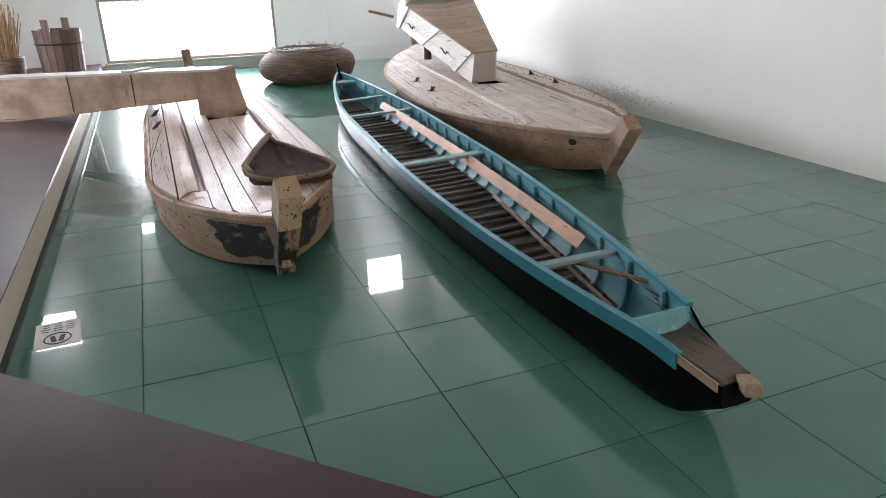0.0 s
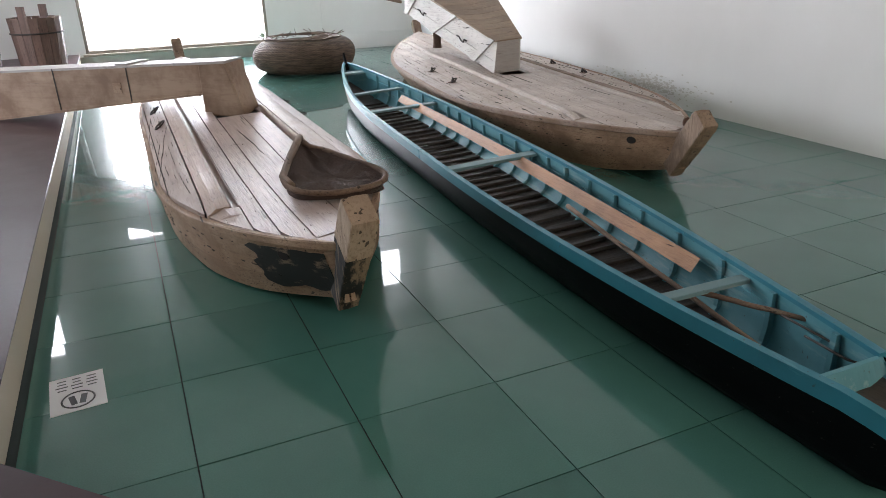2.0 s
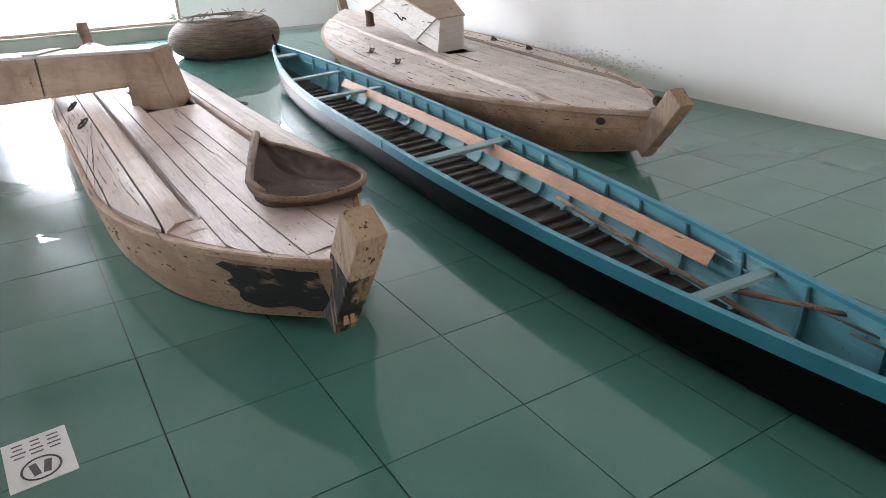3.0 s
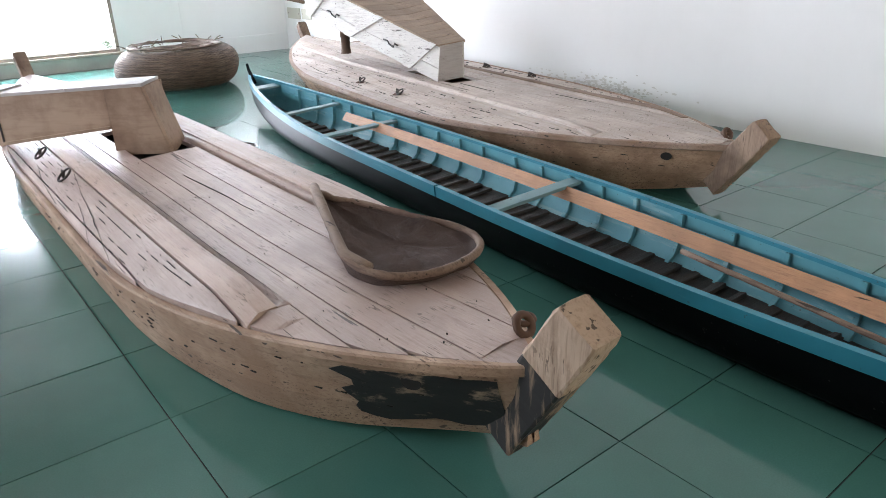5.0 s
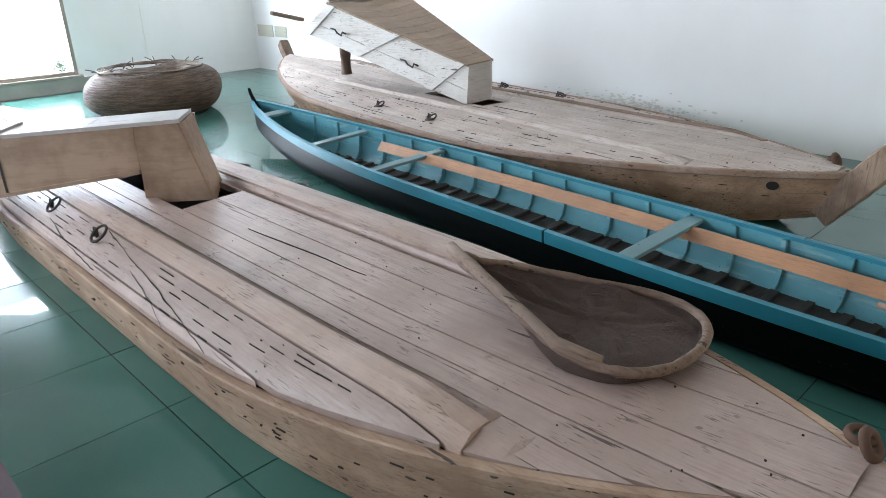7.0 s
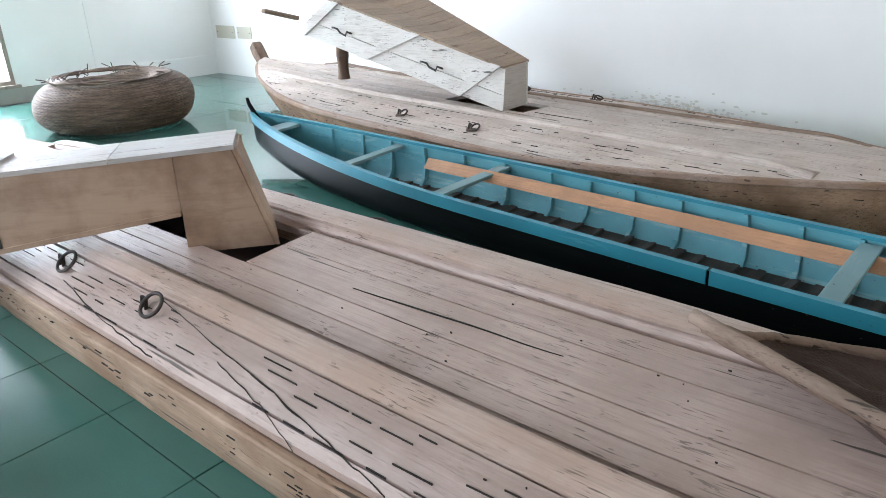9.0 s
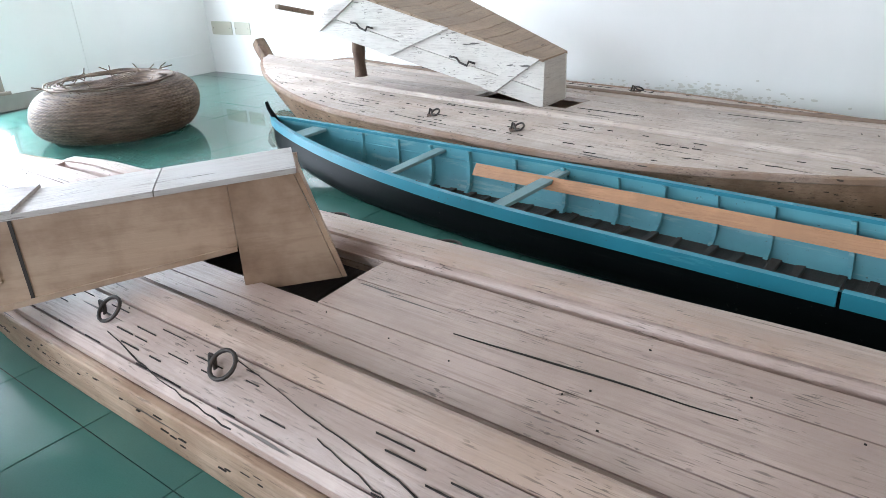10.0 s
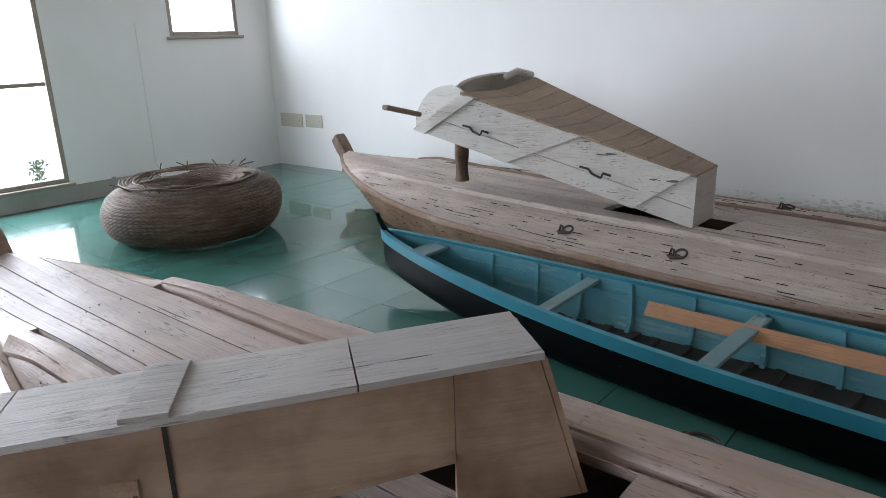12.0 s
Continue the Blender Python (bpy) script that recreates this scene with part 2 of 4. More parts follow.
WICKER = wicker_mat()
YARD = plaster("pale_concrete_yard", (0.6, 0.6, 0.58), 0.3)
BACKDROP, _nt, _b = mat("bright_sky_backdrop", 1.0)
_b.inputs["Base Color"].default_value = (0.9, 0.9, 0.9, 1)
_b.inputs["Emission Color"].default_value = (1.0, 1.0, 1.0, 1)
_b.inputs["Emission Strength"].default_value = 4.0


# ---- mesh helpers ----
def link(name, bm, material, parent=None, label="", smooth=False):
    me = bpy.data.meshes.new(name)
    bmesh.ops.recalc_face_normals(bm, faces=bm.faces)
    for f in bm.faces:
        f.smooth = smooth
    bm.to_mesh(me)
    bm.free()
    me.materials.append(material)
    ob = new(name, me)
    if parent:
        ob.parent = parent
    if label:
        ob["label"] = label
    return ob


def part(name, bm, material, parent, label="", smooth=False):
    return link(name, bm, material, parent, label, smooth)


def root(name, m, label, category, group=""):
    ob = new(name)
    ob.matrix_world = m
    ob.empty_display_size = 0.1
    return tagged(ob, label, category, group)


def box(c, s, bevel=0.004, rot=None, bm=None):
    bm = bm or bmesh.new()
    r = bmesh.ops.create_cube(bm, size=1.0)
    vs = r["verts"]
    for v in vs:
        v.co = Vector((v.co.x * s[0], v.co.y * s[1], v.co.z * s[2]))
    if bevel:
        es = list({e for v in vs for e in v.link_edges})
        r2 = bmesh.ops.bevel(bm, geom=es, offset=min(bevel, min(s) * 0.45), segments=2, profile=0.6, affect="EDGES")
        vs = list({v for f in r2["faces"] for v in f.verts} | {v for v in vs if v.is_valid})
    m = Matrix.Translation(c) @ (rot.to_4x4() if rot else Matrix.Identity(4))
    for v in vs:
        v.co = m @ v.co
    return bm


def solid(rows, thick, bm=None, up=Vector((0, 0, 1))):
    """A closed sheet: rows of points on top, the same rows moved down by thick below."""
    bm = bm or bmesh.new()
    n, k = len(rows), len(rows[0])
    top = [[bm.verts.new(p) for p in r] for r in rows]
    bot = [[bm.verts.new(Vector(p) - up * thick) for p in r] for r in rows]
    for i in range(n - 1):
        for j in range(k - 1):
            bm.faces.new((top[i][j], top[i][j + 1], top[i + 1][j + 1], top[i + 1][j]))
            bm.faces.new((bot[i][j], bot[i + 1][j], bot[i + 1][j + 1], bot[i][j + 1]))
    for i in range(n - 1):
        bm.faces.new((top[i][0], top[i + 1][0], bot[i + 1][0], bot[i][0]))
        bm.faces.new((top[i][-1], bot[i][-1], bot[i + 1][-1], top[i + 1][-1]))
    for j in range(k - 1):
        bm.faces.new((top[0][j], bot[0][j], bot[0][j + 1], top[0][j + 1]))
        bm.faces.new((top[-1][j], top[-1][j + 1], bot[-1][j + 1], bot[-1][j]))
    return bm


def loft(sections, bm=None, caps=True, closed=True):
    """Rings of points joined one to the next."""
    bm = bm or bmesh.new()
    vs = [[bm.verts.new(p) for p in s] for s in sections]
    k = len(sections[0])
    for a, b in zip(vs, vs[1:]):
        for j in range(k if closed else k - 1):
            bm.faces.new((a[j], a[(j + 1) % k], b[(j + 1) % k], b[j]))
    if caps and closed:
        bm.faces.new(vs[0][::-1])
        bm.faces.new(vs[-1])
    return bm


def tube(pts, r, n=8, bm=None, closed=False):
    pts = [Vector(p) for p in pts]
    rings = []
    for i, p in enumerate(pts):
        a = pts[i - 1] if (i or closed) else p
        b = pts[(i + 1) % len(pts)] if (i < len(pts) - 1 or closed) else p
        d = (b - a).normalized()
        u = d.cross(Vector((0, 0, 1)))
        u = u.normalized() if u.length > 1e-4 else Vector((1, 0, 0))
        w = u.cross(d)
        rr = r(i / max(1, len(pts) - 1)) if callable(r) else r
        rings.append([p + rr * (math.cos(q) * u + math.sin(q) * w) for q in [2 * math.pi * k / n for k in range(n)]])
    if closed:
        rings.append(rings[0])
        bm = loft(rings, bm, caps=False)
        bmesh.ops.remove_doubles(bm, verts=bm.verts, dist=1e-5)
        return bm
    return loft(rings, bm)


def lerp(a, b, t):
    return a + (b - a) * t


# ---- room ----
def wall_with(name, axis, at, lo, hi, z1, holes, thick, outward, material):
    """A wall in the plane axis = at from lo to hi, with openings (a0, a1, z0, z1)."""
    bm = bmesh.new()
    cuts = sorted({lo, hi, *[h[0] for h in holes], *[h[1] for h in holes]})
    zs = sorted({0.0, z1, *[h[2] for h in holes], *[h[3] for h in holes]})
    for a0, a1 in zip(cuts, cuts[1:]):
        for c0, c1 in zip(zs, zs[1:]):
            if any(h[0] <= a0 and a1 <= h[1] and h[2] <= c0 and c1 <= h[3] for h in holes):
                continue
            mid = at + outward * thick / 2
            c = ((a0 + a1) / 2, mid, (c0 + c1) / 2) if axis == "y" else (mid, (a0 + a1) / 2, (c0 + c1) / 2)
            s = (a1 - a0, thick, c1 - c0) if axis == "y" else (thick, a1 - a0, c1 - c0)
            box(c, s, 0, bm=bm)
    bmesh.ops.remove_doubles(bm, verts=bm.verts, dist=1e-5)
    ins = [f for f in bm.faces if sum(1 for g in bm.faces if g is not f and (g.calc_center_median() - f.calc_center_median()).length < 1e-5)]
    bmesh.ops.delete(bm, geom=ins, context="FACES")
    return tagged(link(name, bm, material), "white painted plaster wall with faint stains", "wall", kind="structure")


def room():
    wall_with("wall_north", "y", WALL_N, WALL_W, WALL_E, CEIL, [WIN, WIN2, *TOPS], 0.22, 1, WHITE)
    wall_with("wall_east", "x", WALL_E, WALL_S, WALL_N + 0.22, CEIL, [], 0.22, 1, WHITE)
    wall_with("wall_west", "x", WALL_W, WALL_S, WALL_N + 0.22, CEIL, [(7.0, 11.6, 1.1, 3.1)], 0.22, -1, REARW)
    # South opening is assumed, made to let the rear fill through.
    wall_with("wall_south", "y", WALL_S, WALL_W, WALL_E, CEIL, [(0.4, 3.4, 1.8, 4.2)], 0.22, -1, REARW)
    tagged(link("ceiling", box(((WALL_E + WALL_W) / 2, 5.6, CEIL + 0.1), (WALL_E - WALL_W + 0.6, 19.8, 0.2), 0), CEILM),
           "unseen plain plastered ceiling, toned grey to cut bounced light", "ceiling", kind="structure")
    bd = link("backdrop", box((0, 20, 7), (60, 0.05, 15), 0), BACKDROP)
    tagged(bd, "bright overcast sky outside the window", "sky", kind="structure")


def window(name, x0, x1, z0, z1, bars, label):
    w = tagged(root(name, pose(0, 0, 0), label, "window"), kind="structure")
    y, d, t = WALL_N + 0.05, 0.09, 0.055
    fr = bmesh.new()
    for c, s in (((x0 + t / 2, y, (z0 + z1) / 2), (t, d, z1 - z0)), ((x1 - t / 2, y, (z0 + z1) / 2), (t, d, z1 - z0)),
                 (((x0 + x1) / 2, y, z0 + t / 2), (x1 - x0 - 2 * t, d, t)), (((x0 + x1) / 2, y, z1 - t / 2), (x1 - x0 - 2 * t, d, t))):
        box(c, s, 0.006, bm=fr)
    part("window_frame", fr, FRAMEM, w)
    for z in bars:
        part("glazing_bar", box(((x0 + x1) / 2, y, z), (x1 - x0 - 2 * t, 0.05, 0.045), 0.005), FRAMEM, w)
    part("window_sill", box(((x0 + x1) / 2, WALL_N - 0.005, z0 - 0.02), (x1 - x0 + 0.1, 0.09, 0.04), 0.008), FRAMEM, w)


room()
window("window_1", *WIN, (1.36,), "large bright window with a thin brown frame")
window("window_2", *WIN2, (), "small high window with a chipped brown frame")
for i, w in enumerate(TOPS):
    window("window_%d" % (i + 3), *w, (), "high bright window with a thin brown frame")


# ground under everything
tagged(link("ground", box((0, 0, -0.16), (4000, 4000, 0.2), 0), YARD), "dark ground below the floor", "ground", kind="structure")


# ---- raised walkway ----
PZ = 0.25


def platform():
    edge = [(-0.95, WALL_N - 0.02), (-0.95, 3.16), (-0.915, 3.06), (2.2, -0.11), (5.36, -0.11), (5.36, WALL_S + 0.02), (WALL_W + 0.02, WALL_S + 0.02), (WALL_W + 0.02, WALL_N - 0.02)]
    w = tagged(root("platform", pose(0, 0, 0), "raised walkway of polished maroon cement with a cream worn side", "platform"), kind="structure")
    bm = bmesh.new()
    top = [bm.verts.new((x, y, PZ)) for x, y in edge]
    bot = [bm.verts.new((x, y, PZ - 0.035)) for x, y in edge]
    bm.faces.new(top)
    bm.faces.new(bot[::-1])
    for i in range(len(edge)):
        j = (i + 1) % len(edge)
        bm.faces.new((top[i], bot[i], bot[j], top[j]))
    es = [e for e in bm.edges if all(v.co.z > PZ - 0.001 for v in e.verts)]
    bmesh.ops.bevel(bm, geom=es, offset=0.015, segments=3, profile=0.5, affect="EDGES")
    part("walkway_top", bm, MAROON, w, smooth=False)
    inner = [(-0.965, WALL_N - 0.03), (-0.965, 3.155), (-0.927, 3.05), (2.19, -0.125), (5.35, -0.125), (5.35, WALL_S + 0.03), (WALL_W + 0.03, WALL_S + 0.03), (WALL_W + 0.03, WALL_N - 0.03)]
    bm = bmesh.new()
    top = [bm.verts.new((x, y, PZ - 0.035)) for x, y in inner]
    bot = [bm.verts.new((x, y, 0.0)) for x, y in inner]
    for i in range(len(inner)):
        j = (i + 1) % len(inner)
        bm.faces.new((top[i], bot[i], bot[j], top[j]))
    part("walkway_side", bm, CREAM, w)


platform()


# ---- wooden boats ----
def boat_shape(L, W, CO, form):
    """Half breadth, sheer, deck and bottom fraction of a decked boat; form holds what sets one boat apart."""
    bow, stern, e0, ebow, estern, m0, mbow, crest, camber, floor = form

    def hw(y):
        if y <= 0 or y >= L:
            return 0.0
        a = min(1.0, y / bow)
        b = min(1.0, (L - y) / stern)
        return W * (1 - (1 - a) ** 2) ** 0.88 * (1 - (1 - b) ** 2) ** 0.9

    def edge(y):
        return e0 + ebow * max(0, 1 - y / 2.6) ** 1.5 + estern * max(0, 1 - (L - y) / 3.0) ** 1.7

    def deck(x, y):
        ax, h = abs(x), hw(y)
        e = edge(y) - 0.004
        mid = m0 + mbow * max(0, 1 - y / 1.8) ** 1.5 + 0.11 * max(0, 1 - (L - y) / 3.0) ** 2
        if h < CO + 0.06:
            return lerp(e, max(mid, e) + 0.006, max(0.0, 1 - ax / max(h, 0.02)) ** 0.6)
        k = min(1.0, (h - CO - 0.06) / 0.15)
        if ax < CO:
            return lerp(lerp(e, max(mid, e) + 0.006, (1 - ax / h) ** 0.6), mid + 0.008 * (1 - (ax / CO) ** 2), k)
        t = min(1.0, (ax - CO) / (h - CO))
        crown = lerp(lerp(e, max(mid, e) + 0.006, (1 - CO / h) ** 0.6), mid + crest, k)
        return lerp(crown, e, t ** lerp(1.0, camber, k))

    def under(y):
        a = max(0.0, min(1.0, (y - 0.08) / 1.1))
        b = max(0.0, min(1.0, (L - y - 0.1) / 1.6))
        return max(0.02, floor * (1 - (1 - a) ** 2) * (1 - (1 - b) ** 2))
    return hw, edge, deck, under


def strip(xa, xb, y0, y1, hw, deck, gap, n=34, raise_=0.0, cols=3):
    """The top of a plank between xa and xb, cut off where the outline of the boat comes in."""
    inner, outer = (xa, xb) if abs(xa) < abs(xb) else (xb, xa)
    ys = [y for y in [lerp(y0, y1, i / 400) for i in range(401)] if hw(y) - 0.027 > abs(inner) + gap]
    if len(ys) < 3:
        return None
    ya, yb = ys[0], ys[-1]
    rows = []
    for i in range(n + 1):
        y = lerp(ya, yb, 0.5 - 0.5 * math.cos(math.pi * i / n))
        lim = hw(y) - 0.026
        o = math.copysign(min(abs(outer) - gap, lim), outer)
        a = inner + math.copysign(gap, outer - inner)
        xs = [lerp(a, o, k / (cols - 1)) for k in range(cols)]
        rows.append([(x, y, deck(x, y) + raise_ + 0.0025 * noise.noise((x * 9, y * 1.3, 3))) for x in xs])
    return rows


def wooden_boat(name, m, L, W, CO, ringx, ringy, label, seed, patch, hatch, hullm, deckm, form, seams, rails):
    rng = random.Random(seed)
    b = root(name, m, label, "boat", "wooden boats on the floor")
    hw, edge, deck, under = boat_shape(L, W, CO, form)
    N = 60
    ys = [0.02 + (L - 0.04) * (i / N) ** 1.25 for i in range(N + 1)]

    def rise_at(y):
        return 0.16 * max(0, 1 - y / 0.75) ** 1.5 + 0.26 * max(0, 1 - (L - y) / 1.5) ** 1.6

    def side_x(y, g):
        return hw(y) * (1 - (1 - under(y)) * (1 - g) ** 1.35)

    def hull_x(y, z):
        return side_x(y, max(0.0, min(1.0, (z - rise_at(y)) / (edge(y) - rise_at(y)))))
    # hull: two sides of strakes and the flat bottom
    levels = [1.0, 0.78, 0.56, 0.34, 0.15, 0.0]
    for side in (-1, 1):
        for g0, g1 in zip(levels, levels[1:]):
            rows = []
            for y in ys:
                row = []
                for g in (g0 - 0.0015, lerp(g0, g1, 0.5), g1 + 0.0015):
                    row.append((side * (side_x(y, g) + 0.005 * noise.noise((y * 2, g * 3, seed))), y, lerp(rise_at(y), edge(y), g)))
                rows.append(row)
            part("strake", solid(rows, 0.03, up=Vector((side, 0, 0))), hullm, b, smooth=False)
    rows = []
    for y in ys:
        h = max(0.003, hw(y) * under(y) - 0.012)
        rows.append([(-h, y, rise_at(y) + 0.03), (h, y, rise_at(y) + 0.03)])
    # Coloured dark so the hatch opening reads as shaded.
    part("bottom", solid(rows, 0.03), DARKW, b, "bottom boards, coloured dark for the shade under the hatch")
    # rub rail along the sheer
    for side in (-1, 1):
        secs = []
        for y in ys:
            h, e = hw(y), edge(y)
            x = side * (h + 0.004)
            secs.append([(x - side * 0.024, y, e + 0.004), (x + side * 0.004, y, e + 0.004), (x + side * 0.010, y, e - 0.004), (x + side * 0.010, y, e - 0.034 - 0.004 * noise.noise((y * 3, side, seed))), (x - side * 0.002, y, e - 0.040), (x - side * 0.024, y, e - 0.035)])
        part("rub_rail", loft(secs), hullm if patch else RAILW, b)
    # deck planks, with the hatch left open
    hx, h0, h1, hl = hatch
    c0 = CO - 0.065
    mids = [-c0, *seams, c0]
    for xa, xb in zip(mids, mids[1:]):
        cut = hl < (xa + xb) / 2 < hx - 0.05
        for y0, y1 in ([(0.08, h0), (h1, L - 0.12)] if cut else [(0.08, L - 0.12)]):
            rows = strip(xa, xb, y0, y1, hw, deck, 0.0034 if patch else 0.0032)
            if rows:
                part("deck_plank", solid(rows, 0.03), deckm, b)
    wide = CO + rails
    run = [y for y in [lerp(0.3, L - 0.5, k / 120) for k in range(121)] if hw(y) > wide + 0.006]
    for side in (-1, 1):
        for y0, y1 in ((0.08, run[0] - 0.002), (run[-1] + 0.002, L - 0.12)):
            rows = strip(side * c0, side * (wide + 0.005), y0, y1, hw, deck, 0.002, 24)
            if rows:
                part("deck_plank", solid(rows, 0.03), deckm, b)
    for side in (-1, 1):
        steps = [wide + 0.004, *[wide + q for q in ((0.16,) if patch else (0.13, 0.27, 0.41))], W + 0.1]
        for xa, xb in zip(steps, steps[1:]):
            rows = strip(side * xa, side * xb, 0.08, L - 0.12, hw, deck, 0.0034 if patch else 0.0028, 44, cols=9)
            if rows:
                part("side_deck_plank", solid(rows, 0.03), deckm, b)
        # raised coaming board, its inner side hollowed to a groove
        secs, hollow = [], []
        for i, y in enumerate(run):
            t = min(1, (y - run[0]) / 0.35) ** 0.6
            worn = 0.004 * noise.noise((y * 6, side * 2, seed))
            x, z, zc = side * (CO + 0.012), deck(side * (CO + 0.02), y), deck(side * (CO - 0.07), y)
            xo, xm = side * (wide - 0.002), side * lerp(CO, wide, 0.55)
            hgt = (0.005 + 0.015 * t) * (1.0 if side < 0 else 0.8)
            secs.append([(x - side * 0.026, y, z - 0.09), (x - side * 0.024, y, z + hgt * 0.6), (x - side * 0.006, y, z + hgt + worn), (xm, y, z + hgt * 0.9 + worn), (xo, y, deck(xo, y) + 0.006 + 0.4 * worn), (xo, y, z - 0.06)])
            hollow.append([(x - side * (0.022 + 0.06 * k / 6), y, lerp(z + hgt * 0.5, zc, min(1, k / 2)) - 0.055 * t * math.sin(math.pi * k / 6) ** 0.7) for k in range(7)])
        part("coaming", loft(secs), COAM if patch else (deckm if side < 0 else DARKRAIL), b, smooth=False)
        part("cove_moulding", solid(hollow, 0.008), deckm, b, smooth=True)
    # stem: a raked baulk with a worn blunt head
    def baulk(p0, p1, w0, w1, d0, d1, head):
        p0, p1 = Vector(p0), Vector(p1)
        d = (p1 - p0).normalized()
        back = Vector((0, d.z, -d.y))
        plan = [(-1, -0.44), (-0.92, -0.49), (0, -0.5), (0.92, -0.49), (1, -0.44), (1, 0), (0.98, 0.48), (0.9, 0.53), (0, 0.54), (-0.9, 0.53), (-0.98, 0.48), (-1, 0)]
        secs = []
        for i in range(19):
            t = i / 18
            p, w, dd = p0.lerp(p1, t), lerp(w0, w1, t), lerp(d0, d1, t)
            f = 1 - (1 - head) * max(0, (t - 0.86) / 0.14) ** 2
            ring = []
            for k, (u, v) in enumerate(plan):
                q = p + Vector((u * w * f, 0, 0)) + back * v * dd * f
                ring.append(q + Vector((0.004, 0, 0)) * noise.noise((k * 1.7, t * 7, seed)) + back * 0.005 * noise.noise((k * 1.3 + 9, t * 6, seed)) + d * 0.010 * noise.noise((k * 2.1, t * 3, seed + 5)) * t)
            secs.append(ring)
        return loft(secs)
    p0, p1 = Vector((0, 0.15, 0.125)), (Vector((0.05, -0.155, 0.655)) if patch else Vector((0, -0.20, 0.575)))
    pm = p0.lerp(p1, 0.62)
    part("stem", baulk(p0, pm, 0.052, 0.062, 0.15, 0.165, 1.0), STEMP if patch else STEM, b, "stem foot with flaked black paint" if patch else "")
    part("stem_head", baulk(pm, p1, 0.062, 0.064, 0.165, 0.16, 0.93), HEADW if patch else STEM, b, "cracked worn stem head")
    part("stern_post", baulk((0, L - 0.30, 0.22), (0, L + 0.06, 0.645), 0.055, 0.068, 0.14, 0.13, 0.9), STEM, b)
    # iron mooring rings on the side decks
    rs = 0.92 if patch else 0.62
    for side in (-1, 1):
        for y in ringy:
            x = side * (ringx + (0.09 if patch and side > 0 else 0))
            flat = 0.2 if patch and side > 0 else 1.0
            z = deck(x, y) + 0.03 * flat
            pts = [(x - side * 0.044 * rs * math.cos(q), y + 0.058 * rs * math.sin(q) - 0.03, z + (0.006 + 0.032 * math.cos(q)) * rs * flat - 0.012 * (1 - rs)) for q in [2 * math.pi * k / 18 for k in range(18)]]
            mr = part("mooring_ring", tube(pts, 0.0075, 6, closed=True), IRON, b, "rusty iron ring", True)
            if not patch:
                q = Matrix.Rotation(radians(45), 3, "Z")
                part("ring_plate", box((x, y + 0.01, z - 0.028), (0.085, 0.085, 0.006), 0.002, q), RUST, mr, "dark rusty plate")
            part("staple", tube([(x, y + 0.02, z - 0.035), (x + 0.01, y + 0.024, z + 0.012 * flat), (x + 0.004, y + 0.035, z + 0.02 * flat), (x, y + 0.05, z - 0.035)], 0.008, 6), IRON, mr, "", True)
    # caulked slots, nail holes and checks in the timber
    slots = bmesh.new()
    for k in range(95 if patch else 150):
        side = -1 if patch else rng.choice((-1, 1))
        y = rng.uniform(0.7, L - 0.7)
        h = hw(y)
        if h < wide + 0.12:
            continue
        rank = rng.randrange(5)
        x = side * (wide + 0.02 + (h - wide - 0.06) * (rank + 0.5) / 5)
        ln = rng.uniform(0.06, 0.15) if patch else rng.uniform(0.04, 0.10)
        dxdy = (hw(y + 0.1) - hw(y - 0.1)) / 0.2 * (rank + 0.5) / 5 * side * 0.8
        box((x, y, deck(x, y) + 0.0015), (rng.uniform(0.0016, 0.0032), ln, 0.006), 0, Matrix.Rotation(-math.atan(dxdy), 3, "Z"), slots)
    # long wandering checks
    for k in range(4 if patch else 9):
        y = rng.uniform(0.9, L - 2.2)
        x = rng.uniform(-1, 1) * (hw(y) - 0.08)
        w = rng.uniform(0.0012, 0.0028)
        bend = rng.uniform(-0.06, 0.06)
        rows = []
        n = rng.randint(8, 16)
        for i in range(n):
            yy = y + i * 0.07
            xx = x + bend * i * 0.07 + 0.012 * noise.noise((yy * 3, k, seed))
            if abs(xx) > hw(yy) - 0.03 or (hatch[1] - 0.05 < yy < hatch[2] + 0.05 and abs(xx) < hatch[0] + 0.03) or CO - 0.10 < abs(xx) < wide + 0.01:
                break
            ww = w * math.sin(math.pi * (i + 0.4) / (n + 0.2))
            rows.append([(xx - ww, yy, deck(xx, yy) + 0.004), (xx + ww, yy, deck(xx, yy) + 0.004)])
        if len(rows) > 4:
            solid(rows, 0.006, slots)
    # long splits that wander over the side deck
    for path in (((-0.50, 3.52), (-0.565, 3.05), (-0.60, 2.72), (-0.645, 2.40), (-0.675, 2.16)), ((-0.61, 4.15), (-0.655, 3.70), (-0.672, 3.30)),
                 ((-0.60, 3.02), (-0.64, 2.75), (-0.69, 2.52))) if patch else ():
        rows = []
        for i, ((xa, ya), (xb, yb)) in enumerate(zip(path, path[1:])):
            for k in range(9):
                xx, yy = lerp(xa, xb, k / 9), lerp(ya, yb, k / 9)
                xx += 0.005 * noise.noise((yy * 16, i, seed + xa * 9)) + 0.0025 * noise.noise((yy * 60, i, 4))
                ww = 0.0024 * max(0.0, noise.noise((yy * 7, xa * 30, 2)) + 0.15) + 0.0006
                rows.append([(xx - ww, yy, deck(xx, yy) + 0.0035), (xx + ww, yy, deck(xx, yy) + 0.0035)])
        solid(rows, 0.006, slots)
    for k in range(110):
        y = rng.uniform(0.3, L - 0.5)
        x = rng.uniform(-1, 1) * (hw(y) - 0.04)
        if (hatch[1] < y < hatch[2] and abs(x) < hatch[0]) or CO - 0.10 < abs(x) < wide + 0.01:
            continue
